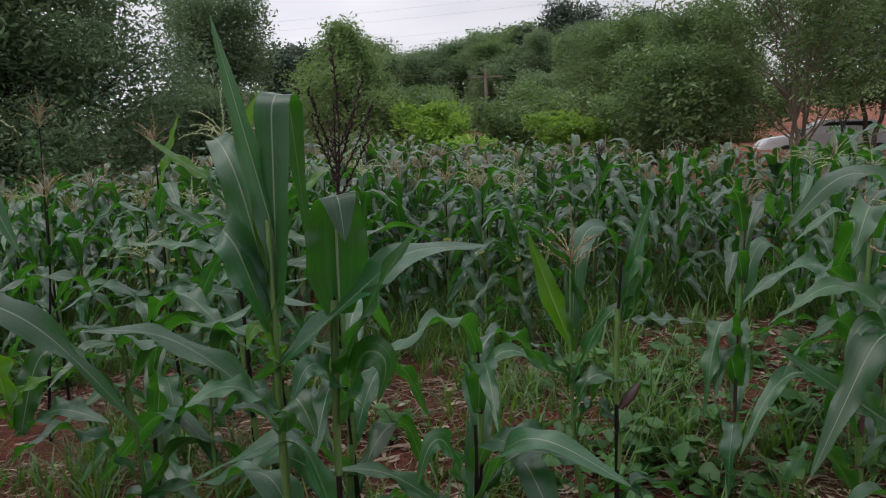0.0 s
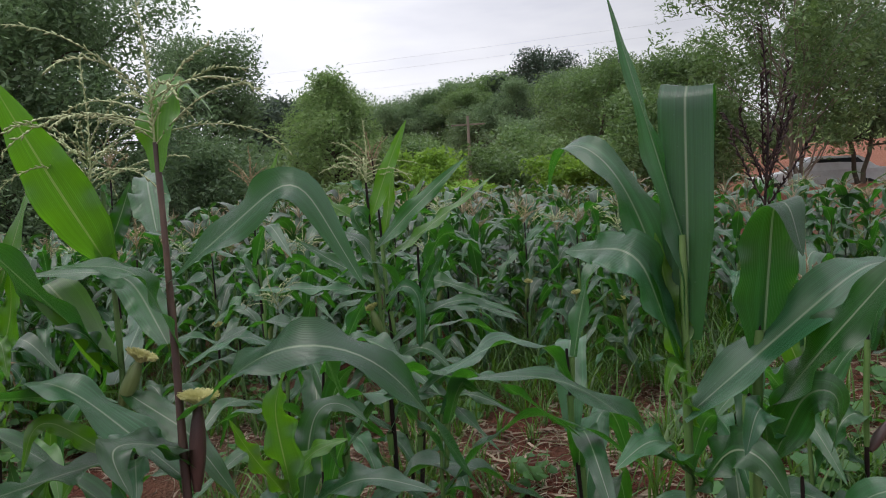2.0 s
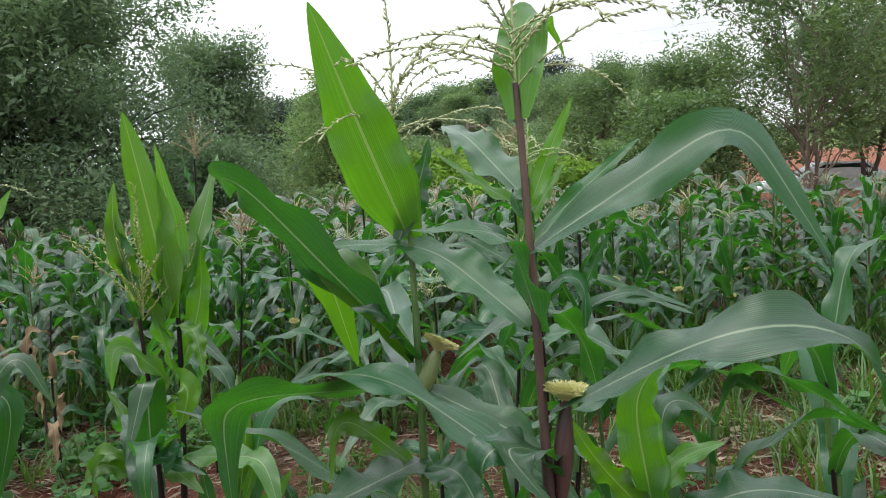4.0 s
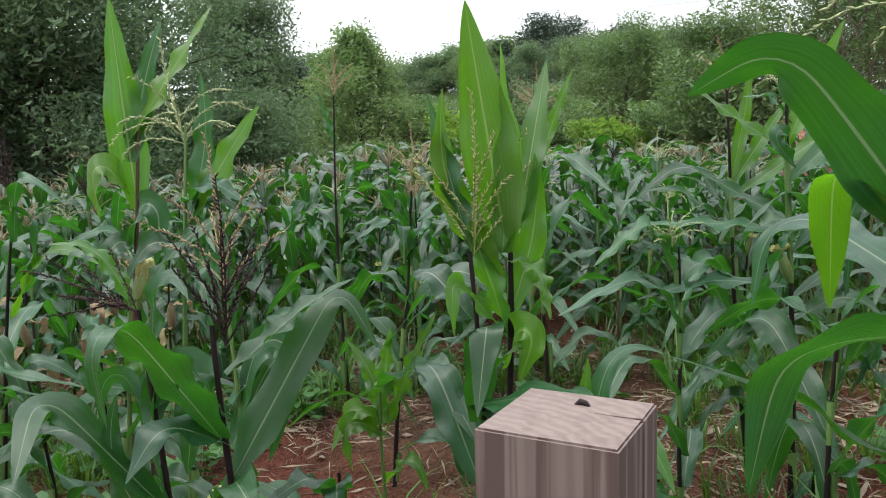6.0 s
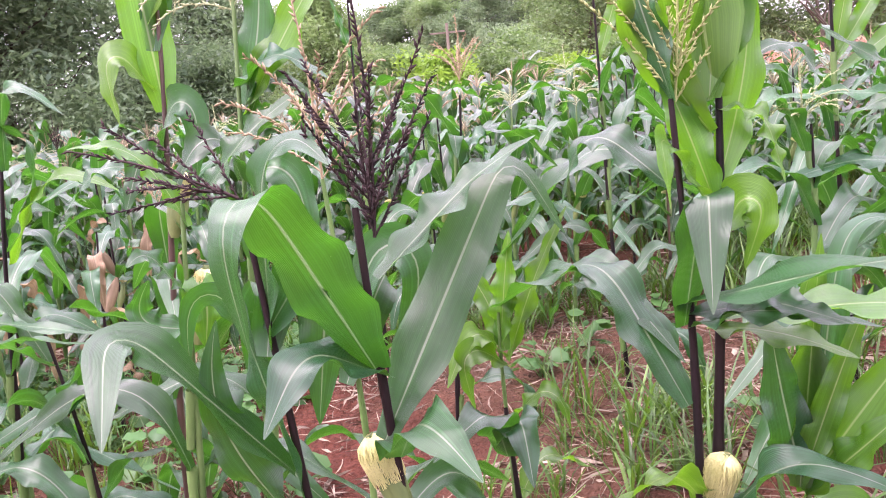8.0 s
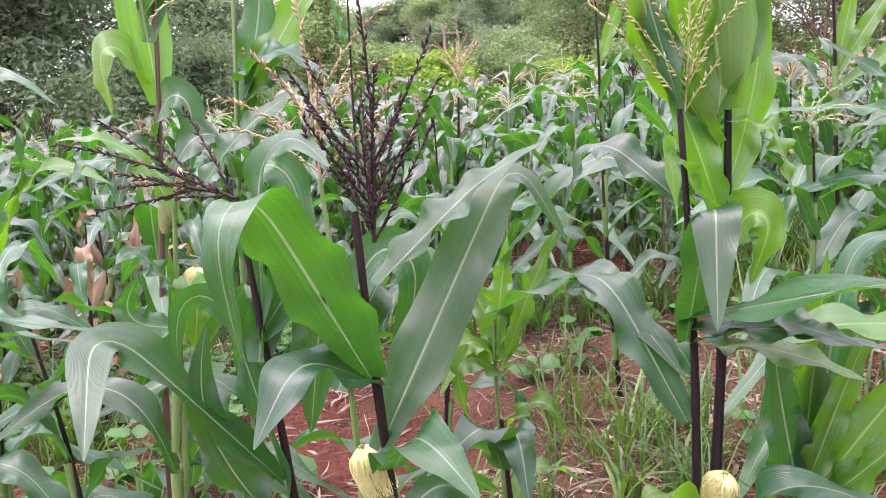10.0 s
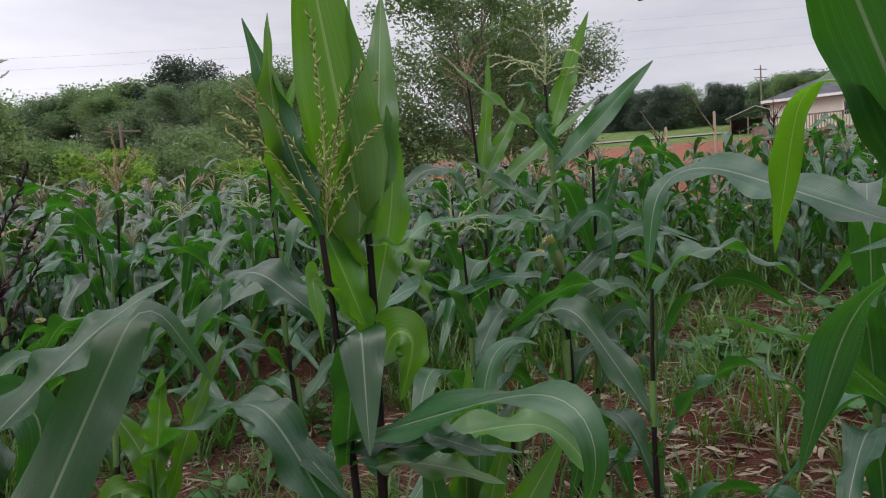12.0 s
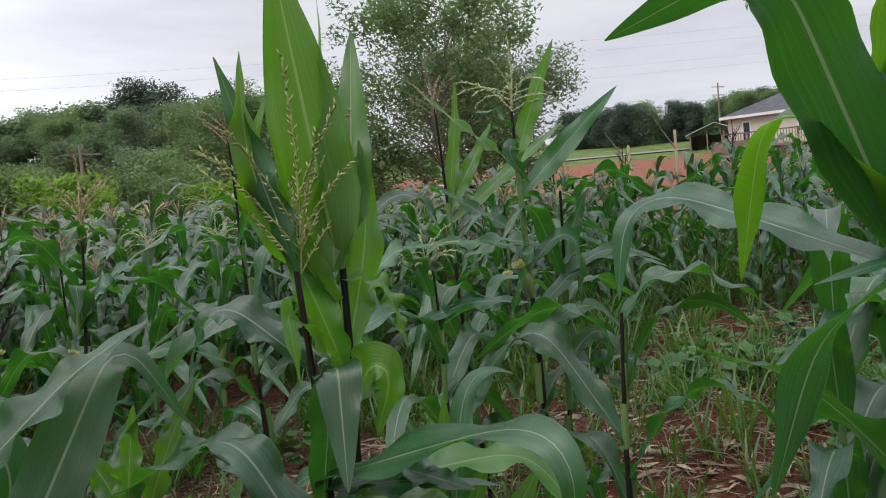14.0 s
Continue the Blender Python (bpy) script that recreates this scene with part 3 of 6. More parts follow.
def simple_plant(rnd, height, tassel=True, lush=1.0):
    """Chunks of a far maize plant: stalk, leaves, tassel, each in its own material slot."""
    out = []
    lx, ly = rnd.uniform(-0.08, 0.08), rnd.uniform(-0.08, 0.08)
    z = np.linspace(0, 1, 5)
    pts = np.stack([lx * z, ly * z, z * height * 0.86], -1)
    v, f = tube(pts, 0.013 * (1 - 0.6 * z), 5)
    out.append((v, f, None, 1))
    start = rnd.uniform(0, 360)
    count = rnd.randint(9, 12)
    for i in range(count):
        k = i / (count - 1)
        h = height * (0.16 + 0.66 * k)
        L = 0.6 * (0.75 + 0.45 * math.sin(math.pi * min(1, 0.25 + 0.6 * k))) * rnd.uniform(0.85, 1.15)
        v, f, uv = blade(start + (i % 2) * 180 + rnd.uniform(-40, 40), L, 0.118 * rnd.uniform(0.8, 1.15), rnd.uniform(40, 64) + 18 * k,
                         -rnd.uniform(30, 88) * (1 - 0.5 * k), rnd.uniform(0.28, 0.6), rnd.uniform(0.05, 0.16), rnd.uniform(-25, 25), rnd.uniform(-60, 60), 0.014, 0.25, 9, rnd.randint(0, 9999), 3)
        out.append((v + np.array([lx * h / height, ly * h / height, h]), f, uv, 0))
    if tassel:
        top = np.array([lx, ly, height * 0.84])
        for i in range(9):
            az, sp = i * 2.4, (0.25 + 0.5 * rnd.random()) if i else 0.02
            s = np.linspace(0, 1, 5)
            L = 0.2 * rnd.uniform(0.8, 1.2)
            r = L * sp * s * (1 + 0.5 * s)
            h = L * s * (1 - 0.45 * sp * s * s) * (1.3 if i == 0 else 1)
            v, f = tube(np.stack([r * math.cos(az), r * math.sin(az), h], -1) + top, np.array([0.003, 0.005, 0.0055, 0.005, 0.002]), 4)
            out.append((v, f, None, 2))
    return out


def placed(chunks, x, y, z, turn, scale):
    c, s = math.cos(turn) * scale, math.sin(turn) * scale
    m = np.array([[c, -s, 0], [s, c, 0], [0, 0, scale]])
    t = np.array([x, y, z])
    return [(np.asarray(v) @ m.T + t, f, uv, k) for v, f, uv, k in chunks]


def field_spots(y0, y1, row, gap, fill, seed, x_of):
    rnd = random.Random(seed)
    y = y0
    while y < y1:
        xa, xb = x_of(y)
        x = xa
        while x < xb:
            px, py = x + rnd.uniform(-0.1, 0.1), y + rnd.uniform(-0.14, 0.14)
            thin = 0.5 + 0.9 * noise.noise((px * 0.35, py * 0.35, 5.0))
            if rnd.random() < fill + 0.35 * thin - 0.18:
                yield px, py, rnd
            x += gap * rnd.uniform(0.8, 1.25)
        y += row


def stature(x, y):
    """The maize stands lower up the slope and far off."""
    up = min(1.0, max(0.0, (x + 4.0) / 7.0))
    off = min(1.0, max(0.0, (y - 6.0) / 9.0))
    return 1.0 - 0.2 * up - 0.3 * up * off - 0.06 * off


def make_far_field():
    """The body of the maize field, past the plants that stand out."""
    rnd = random.Random(11)
    kinds = [simple_plant(rnd, rnd.uniform(1.45, 1.95), rnd.random() < 0.75) for _ in range(14)]
    chunks = []
    for px, py, r in field_spots(7.4, 19.5, 0.74, 0.26, 0.88, 5, lambda y: (-4.5 - 0.62 * y, 2.0 + 0.85 * y)):
        if py > 14 and px < -0.45 * py - 1.5:
            continue
        if px > 1.5 and py > 11.0 - 0.3 * px:
            continue
        low = stature(px, py)
        chunks += placed(r.choice(kinds), px, py, floor_at(px, py) - 0.02, r.uniform(0, 6.28), low * r.uniform(0.82, 1.06))
    me = mesh_of("maize_field", chunks, [FIELD_LEAF, FIELD_STALK, FIELD_TASSEL])
    tagged(new("maize_field", me), "dense rows of green tasselled field maize", "corn field", kind="stuff")


def make_mid_field():
    """Plants of the nearer rows, each a thing of its own."""
    rnd = random.Random(21)
    kinds = []
    for i in range(9):
        c = Corn(0, 0, rnd.uniform(1.3, 1.65), rnd.choice(["green maize plant with drooping leaves and a tan tassel", "green maize plant with dark stalk and arching leaves"]),
                 (rnd.uniform(-0.08, 0.08), rnd.uniform(-0.08, 0.08)), 0.012, rnd.choice([STALK_DARK, STALK_RED, STALK_GREEN]), seed=40 + i)
        grown(c, 0.22, c.height * 0.93, rnd.randint(9, 11), 60 + i, 0.6, 0.108, rnd.uniform(0, 360))
        if i % 4 != 3:
            c.tassel(c.height, rnd.choice(["tan", "tan", "dark", "pale"]), 0.95, rnd.uniform(0, 14), rnd.uniform(0, 360))
        if i % 3 == 0:
            c.ear(c.height * 0.5, rnd.uniform(0, 360), 20, 0.17, 0.022, 0.05, True)
        kinds.append(c.ob)
    used = set()
    for px, py, r in field_spots(3.3, 7.3, 0.74, 0.31, 0.78, 8, lambda y: (-5.2 - 0.6 * y, 2.2 + 0.75 * y)):
        if -3.3 < px < -0.9 and py < 5.3 and r.random() < 0.93:
            continue
        if -1.2 < px < 1.9 and py < 6.1 and r.random() < 0.9:
            continue
        if px <= -3.3 and py < 5.0 and r.random() < 0.82:
            continue
        if px < -3.6 and py < 4.2 and r.random() < 0.5:
            continue
        k = r.randrange(len(kinds))
        size = stature(px, py) * r.uniform(0.9, 1.06)
        m = pose(px, py, floor_at(px, py) - 0.02, 0, 0, r.uniform(0, 360)) @ Matrix.Diagonal((size, size, size, 1))
        if k in used:
            copy_thing(kinds[k], m).matrix_basis = m
        else:
            used.add(k)
            kinds[k].matrix_basis = m


def tuft(rnd, height, blades_n):
    out = []
    for _ in range(blades_n):
        v, f, uv = blade(rnd.uniform(0, 360), height * rnd.uniform(0.6, 1.3), rnd.uniform(0.007, 0.015), rnd.uniform(58, 88), rnd.uniform(-30, 50), rnd.uniform(0.5, 0.8), 0.14, rnd.uniform(-30, 30), 0, 0.0, 0.2, 5, 0, 3)
        out.append((v + np.array([rnd.uniform(-0.04, 0.04), rnd.uniform(-0.04, 0.04), 0]), f, uv, 0))
    return out


def make_grass():
    rnd = random.Random(31)
    kinds = [tuft(rnd, rnd.uniform(0.20, 0.44), rnd.randint(9, 14)) for _ in range(12)]
    chunks = []
    for _ in range(17000):
        x, y = rnd.uniform(-9.0, 8.0), rnd.uniform(2.4, 11.5)
        d = noise.noise((x * 0.7, y * 0.7, 9.0)) + 0.35 * noise.noise((x * 2.5, y * 2.5, 2.0))
        want = 0.36
        if -1.3 < x < 2.4 and 3.9 < y < 8.0:
            want = 0.60
        if x > 0.2 and y < 5.4:
            want = 0.12
        if -3.7 < x < -1.4 and y < 5.3:
            want = -0.2
        if x <= -3.6 and y < 6:
            want = 0.10
        if rnd.random() < want + 0.8 * d:
            chunks += placed(rnd.choice(kinds), x, y, floor_at(x, y) - 0.01, rnd.uniform(0, 6.28), rnd.uniform(0.55, 1.2))
    tagged(new("grass", mesh_of("grass", chunks, [GRASS])), "bright green grass tufts between the maize rows", "grass", kind="stuff")


def make_litter():
    rnd = random.Random(33)
    chunks = []
    for _ in range(26000):
        x, y = rnd.uniform(-7.5, 5.0), rnd.uniform(2.2, 7.5)
        if noise.noise((x * 0.8, y * 0.8, 4.0)) < -0.12 and rnd.random() < 0.8:
            continue
        wide = rnd.random() < (0.05 if x < -0.9 else 0.22)
        L = rnd.uniform(0.05, 0.26) if not wide else rnd.uniform(0.07, 0.2)
        v, f, uv = blade(rnd.uniform(0, 360), L, rnd.uniform(0.012, 0.032) if wide else rnd.uniform(0.002, 0.006), rnd.uniform(-8, 16), rnd.uniform(-16, 4), 0.5, 0.2, rnd.uniform(-60, 60), rnd.uniform(-90, 90), 0.008, 0.2, 4, rnd.randint(0, 999), 3)
        chunks.append((v + np.array([x, y, floor_at(x, y) + 0.012]), f, uv, 0))
    tagged(new("straw_litter", mesh_of("straw_litter", chunks, [STRAW])), "dry straw and dead leaves on the red soil", "litter", kind="stuff")


def broad_leaf(az, reach, size, height, tilt):
    """A rounded bean or squash leaf on a stem."""
    n = 9
    a = np.linspace(0, 2 * np.pi, n, endpoint=False)
    r = size * (1 + 0.18 * np.cos(2 * a) + 0.1 * np.cos(3 * a))
    ring = np.stack([r * np.cos(a), r * np.sin(a), -0.25 * size * np.cos(2 * a) ** 2], -1)
    v = np.concatenate([[[0, 0, 0.12 * size]], ring])
    f = np.array([[0, i + 1, (i + 1) % n + 1] for i in range(n)])
    m = pose(reach * math.cos(az), reach * math.sin(az), height, tilt, tilt * 0.4, math.degrees(az))
    return moved(v, m), f


def make_weeds():
    rnd = random.Random(35)
    kinds = []
    for i in range(6):
        ob = new("bean_plant")
        tagged(ob, "low green bean plant with rounded leaves on the soil", "bean plant", "low bean plants")
        leaves = []
        for j in range(16):
            v, f = broad_leaf(rnd.uniform(0, 6.28), rnd.uniform(0.02, 0.2), rnd.uniform(0.024, 0.055), rnd.uniform(0.03, 0.2), rnd.uniform(-45, 45))
            leaves.append((v, f, None, 0))
        part("foliage", mesh_of("foliage", leaves, [WEED]), ob)
        stems = []
        for j in range(4):
            a = rnd.uniform(0, 6.28)
            s = np.linspace(0, 1, 4)
            v, f = tube(np.stack([0.12 * s * math.cos(a), 0.12 * s * math.sin(a), 0.18 * s], -1), np.full(4, 0.003), 4)
            stems.append((v, f, None, 0))
        part("stem", mesh_of("stem", stems, [STALK_GREEN]), ob)
        kinds.append(ob)
    used = set()
    for _ in range(900):
        x, y = rnd.uniform(-7.5, 2.6), rnd.uniform(3.0, 7.5)
        zone = (x < -3.4 and y < 6.5) or (0.3 < x < 2.4 and y < 5.2)
        if rnd.random() > (0.42 if zone else 0.05):
            continue
        k = rnd.randrange(6)
        m = pose(x, y, floor_at(x, y), 0, 0, rnd.uniform(0, 360))
        if k in used:
            copy_thing(kinds[k], m)
        else:
            used.add(k)
            kinds[k].matrix_basis = m


# ---- trees ----
def limb_path(a, b, sag, n=7, wob=0.06, rnd=random):
    s = np.linspace(0, 1, n)[:, None]
    a, b = np.asarray(a, float), np.asarray(b, float)
    p = a + (b - a) * s
    L = np.linalg.norm(b - a)
    p[:, 2] += sag * L * (s[:, 0] * (1 - s[:, 0])) * 4 * 0.25
    j = np.array([[rnd.uniform(-wob, wob) * L * 0.4 for _ in range(3)] for _ in range(n)])
    j[0] = 0
    j[-1] = 0
    return p + j


def leaf_cloud(rs, centres, per, spread, size, flat=0.7, hang=0.0):
    """Many small leaves round the given centres."""
    c = np.repeat(centres, per, axis=0)
    n = len(c)
    p = c + np.clip(rs.normal(size=(n, 3)), -1.5, 1.5) * spread * np.array([1, 1, flat])
    a = rs.normal(size=(n, 3))
    a[:, 2] = a[:, 2] * 0.6 - hang
    a /= np.linalg.norm(a, axis=1)[:, None]
    b = np.cross(a, rs.normal(size=(n, 3)) * np.array([0.55, 0.55, 1.0]))
    b /= np.linalg.norm(b, axis=1)[:, None] + 1e-9
    ln = size * rs.uniform(0.5, 1.2, (n, 1))
    w = ln * 0.36
    v = np.stack([p - a * ln, p + b * w, p + a * ln, p - b * w], 1).reshape(-1, 3)
    return v, np.arange(n * 4).reshape(-1, 4)


def make_tree(x, y, height, width, label, low=0.25, clumps=150, per=70, spread=0.5, size=0.12, leaf=LEAF_MID, bark=BARK, shape="round", seed=0, trunk=None, z=None, stems=1, group="trees round the field"):
    rnd = random.Random(seed)
    rs = np.random.RandomState(seed)
    ob = new("tree")
    ob.location = (x, y, (floor_at(x, y) if z is None else z) - 0.1)
    tagged(ob, label, "tree", group)
    R = width / 2
    rad = trunk or height * 0.018
    wood, tips, inner = [], [], []
    for st in range(stems):
        a0 = st * 2.1 + seed
        spread0 = 0.0 if stems == 1 else 0.16 * width
        top = np.array([spread0 * math.cos(a0) + rnd.uniform(-0.1, 0.1) * R, spread0 * math.sin(a0), height * (0.93 if shape != "round" else 0.8)])
        foot = np.array([0.12 * st * math.cos(a0), 0.12 * st * math.sin(a0), 0])
        path = limb_path(foot, top, 0, 10, 0.05, rnd)
        v, f = tube(path, np.linspace(rad, rad * 0.15, 10) / (stems ** 0.4), 8)
        wood.append((v, f, None, 0))
        count = max(5, int(clumps / (5 * stems)))
        for i in range(count):
            k = low + (1 - low) * (i + rnd.random()) / count
            i0 = min(9, k * 0.92 * 9)
            base = path[int(i0)] + (path[min(9, int(i0) + 1)] - path[int(i0)]) * (i0 - int(i0))
            az = i * 2.4 + rnd.uniform(-0.5, 0.5)
            rel = (k - low) / (1 - low)
            if shape == "cone":
                reach = R * (1.03 - rel) ** 0.85
                rise = 0.6
            elif shape == "pine":
                reach = R * (0.45 + 0.75 * math.sin(math.pi * min(1, 0.15 + rel * 0.85)))
                rise = 0.05
            elif shape == "plume":
                reach = R * (0.35 + 0.75 * math.sin(math.pi * (0.12 + 0.8 * rel)))
                rise = 1.3
            else:
                reach = R * math.sqrt(max(0.06, 1 - (2 * rel - 0.9) ** 2 * 0.85))
                rise = 0.3 + 0.5 * rel
            reach *= rnd.uniform(0.6, 1.12)
            end = base + np.array([reach * math.cos(az), reach * math.sin(az), reach * rise * rnd.uniform(0.6, 1.2)])
            end[2] = min(end[2], height * rnd.uniform(0.94, 1.04))
            lp = limb_path(base, end, 0.1, 6, 0.12, rnd)
            r0 = rad * 0.34 * (1 - 0.6 * rel)
            v, f = tube(lp, np.linspace(r0, r0 * 0.15, 6), 5)
            wood.append((v, f, None, 0))
            if shape != "plume" or stems == 1:
                inner += [lp[2] + np.array([rnd.gauss(0, 0.1) * reach for _ in range(3)]), lp[4] - np.array([0, 0, 0.1 * reach])]
            for q in range(5):
                w = rnd.uniform(0.35, 1.0) ** 0.8
                i1 = min(4.999, w * 5)
                c = lp[int(i1)] + (lp[int(i1) + 1] - lp[int(i1)]) * (i1 - int(i1))
                c = c + np.array([rnd.gauss(0, 0.13), rnd.gauss(0, 0.13), rnd.gauss(0.02, 0.1)]) * reach
                c[2] = min(c[2], height - spread * rnd.uniform(0.5, 1.4))
                tips.append(c)
                if q < 2:
                    tw = limb_path(lp[3], c, 0, 4, 0.1, rnd)
                    v, f = tube(tw, np.linspace(r0 * 0.3, r0 * 0.08, 4), 4)
                    wood.append((v, f, None, 0))
    part("trunk", mesh_of("trunk", wood, [bark]), ob)
    v, f = leaf_cloud(rs, np.array(tips), per, spread, size, 0.7 if shape != "plume" else 1.1, 0.3)
    crown = [(v, f, None, 0)]
    if inner:
        v, f = leaf_cloud(rs, np.array(inner), int(per * 0.8), spread * 1.5, size * 1.5, 0.8, 0.2)
        crown.append((v, f, None, 0))
    part("crown", mesh_of("crown", crown, [leaf]), ob)
    return ob


def make_bush(x, y, height, width, label, leaf, clumps=60, per=70, size=0.1, seed=0, z=None):
    ob = make_tree(x, y, height, width, label, 0.05, clumps, per, width * 0.085, size, leaf, BARK, "round", seed, height * 0.012, z, 3, "bushes behind the field")
    ob.name = "bush"
    ob["category"] = "bush"
    return ob


def polar(heading, reach):
    """A place by its bearing in degrees (east of north) and distance from where the walk ends."""
    a = radians(heading)
    return -2.6 + reach * math.sin(a), 0.9 + reach * math.cos(a)


def make_trees():
    big = dict(spread=0.44, size=0.068)
    make_tree(-12.0, 15.8, 9.5, 7.4, "large dark leafy tree at the field edge", 0.06, 230, 520, leaf=LEAF_DARK, seed=3, **big)
    make_tree(-15.5, 18.0, 10.5, 8.5, "large dark leafy tree at the field edge", 0.06, 200, 420, leaf=LEAF_DARK, seed=4, **big)
    make_tree(-9.6, 20.5, 3.9, 4.6, "dark rounded tree among the hedge trees", 0.03, 150, 90, 0.3, 0.085, LEAF_DARK, seed=5)
    make_tree(-11.1, 24.4, 6.9, 3.9, "upright dark green leafy tree", 0.04, 150, 260, 0.32, 0.065, LEAF_DARK, seed=6, shape="plume")
    make_tree(-16.3, 46.0, 8.3, 4.2, "dark umbrella-shaped pine on the skyline", 0.66, 110, 80, 0.42, 0.14, NEEDLE, shape="pine", seed=7, z=0.6)
    make_tree(-8.35, 31.0, 7.2, 7.6, "feathery upright green tree behind the field", 0.03, 330, 110, 0.30, 0.075, LEAF_SOFT, shape="cone", seed=8, z=0.5)
    make_tree(-5.6, 33.0, 3.6, 3.6, "rounded green tree behind the field", 0.05, 120, 80, 0.34, 0.1, LEAF_MID, seed=9)
    make_tree(-13.5, 28.0, 4.4, 4.6, "rounded dark green tree behind the field", 0.03, 150, 80, 0.34, 0.1, LEAF_DARK, seed=10)
    # light bushes before the wood
    for i, (bx, by, h, w, m) in enumerate([(-3.4, 23.5, 2.9, 2.4, LEAF_LIGHT), (-1.4, 25.5, 2.5, 2.8, LEAF_MID), (0.5, 23.8, 2.0, 2.2, LEAF_LIGHT), (-6.3, 23.0, 1.9, 3.0, LEAF_MID), (2.6, 25.0, 2.2, 3.0, LEAF_MID), (-0.4, 30.0, 3.2, 3.8, LEAF_MID), (-8.6, 22.5, 2.2, 3.0, LEAF_MID), (-2.4, 22.2, 1.4, 2.6, LEAF_LIGHT)]):
        make_bush(bx, by, h, w, "light green leafy bush behind the maize" if m is LEAF_LIGHT else "green leafy bush behind the maize", m, 80, 90, 0.085, 50 + i)
    make_tree(3.1, 37.7, 7.4, 6.4, "broad green tree before the wood", 0.05, 95, 280, 0.40, 0.080, LEAF_MID, seed=12, z=1.2)
    make_tree(-0.2, 44.0, 5.0, 6.0, "broad dark green tree before the wood", 0.05, 150, 80, 0.28, 0.1, LEAF_DARK, seed=13, z=1.2)
    make_tree(6.6, 34.0, 7.4, 6.4, "broad green tree before the wood", 0.06, 100, 300, 0.42, 0.080, LEAF_MID, seed=14, z=1.2)
    # the trees beside the field's far corner
    make_tree(6.35, 21.0, 6.3, 5.2, "young leafy tree with upright branches at the field edge", 0.05, 290, 66, 0.19, 0.095, LEAF_MID, BARK_PALE, "plume", 15, 0.09, stems=3)
    make_tree(9.8, 25.5, 6.3, 6.4, "leafy green tree with dark bark at the field edge", 0.26, 130, 220, 0.36, 0.075, LEAF_DARK, seed=16, stems=2)
    make_tree(3.6, 22.5, 3.6, 3.6, "low leafy green tree at the field edge", 0.1, 150, 75, 0.28, 0.08, LEAF_MID, seed=17)
    # far wood
    rnd = random.Random(77)
    kinds = {}
    for kind, leaf, shape, label in (("round", LEAF_DARK, "round", "dark leafy tree of the far wood"), ("mid", LEAF_MID, "round", "green leafy tree of the far wood"), ("pine", NEEDLE, "pine", "grey-green pine of the far wood")):
        kinds[kind] = make_tree(0, 0, 10.0, 7.5 if kind != "pine" else 6.0, label, 0.06 if kind != "pine" else 0.3, 80, 270, 0.52, 0.11, leaf, BARK, shape, len(kind) + 90, group="far wood")
    used = set()

    def far(kind, x, y, h, z):
        s = h / 10.0
        m = pose(x, y, z, 0, 0, rnd.uniform(0, 360)) @ Matrix.Diagonal((s * rnd.uniform(0.9, 1.25), s, s, 1))
        if kind in used:
            o = copy_thing(kinds[kind], m)
        else:
            used.add(kind)
            o = kinds[kind]
        o.matrix_basis = m

    for i in range(12):
        far(rnd.choice(["round", "round", "mid"]), -26 + i * 2.3, 80 + rnd.uniform(-5, 6), rnd.uniform(9.6, 13.2), 2.6)
    for i in range(9):
        far("pine" if i % 4 != 3 else "round", -2.6 + i * 1.9, 72 + rnd.uniform(-3, 5), rnd.uniform(9.8, 12.4), 2.4)
    for i in range(7):
        far(rnd.choice(["mid", "round"]), -4 + i * 2.6, 55 + rnd.uniform(-3, 3), rnd.uniform(5.4, 7.2), 1.8)
    for i in range(10):
        far(rnd.choice(["mid", "round"]), -30 + i * 2.6, 44 + rnd.uniform(-4, 4), rnd.uniform(4.6, 6.2), 0.2)
    for i in range(26):
        px, py = polar(33.0 + i * 0.72 + rnd.uniform(-0.3, 0.3), 112 + rnd.uniform(-6, 8))
        far(rnd.choice(["round", "round", "pine"]), px, py, rnd.uniform(6.4, 9.6), 5.4)
    for i in range(5):
        px, py = polar(45.5 + i * 1.4, 95 + rnd.uniform(-4, 4))
        far("mid", px, py, rnd.uniform(6.5, 7.6), 5.6)
    far("round", -1.2, 52.9, 5.4, 4.7)
    far("round", 2.3, 55.7, 6.2, 4.7)
    far("mid", 4.2, 50.4, 6.3, 4.1)
    far("mid", -4.8, 54.9, 4.6, 5.1)


make_far_field()
make_mid_field()


# ---- the plants beside the path ----

c = Corn(-2.847, 1.989, 1.393, "maize plant with black stalk, dark tassel and folded leaves", (-0.019, -0.022), 0.0140, STALK_DARK, seed=1)
c.leaf(1.141, -111, 0.609, 0.115, 53, -100, 0.69, 0.04, -7, 0, 0.010, 0.12, roll=15)
c.leaf(1.022, 35, 0.651, 0.098, 57, -62, 0.76, 0.02, -31, 0, 0.010, 0.12, roll=35)
c.leaf(1.280, 28, 0.345, 0.070, 38, 25, 0.66, 0.07, -9, 0, 0.010, 0.40, roll=10)
c.tassel(1.345, "dark", 1.08, 0, 0, 15)
c.leaf(0.985, -70, 0.320, 0.100, 42, -37, 0.64, 0.08, 28, 0, 0.012, 0.20, roll=20)
c.leaf(1.179, -147, 0.271, 0.050, 60, -42, 0.69, 0.05, 92, 0, 0.012, 0.20, roll=-30)
c.ear(0.876, 175, 20, 0.160, 0.024, 0.090, False, False)
c.leaf(1.128, -130, 0.282, 0.100, 33, -55, 0.56, 0.06, -4, 0, 0.012, 0.20, roll=-25)
grown(c, 0.12, 0.70, 4, 11, 0.50, 0.080)

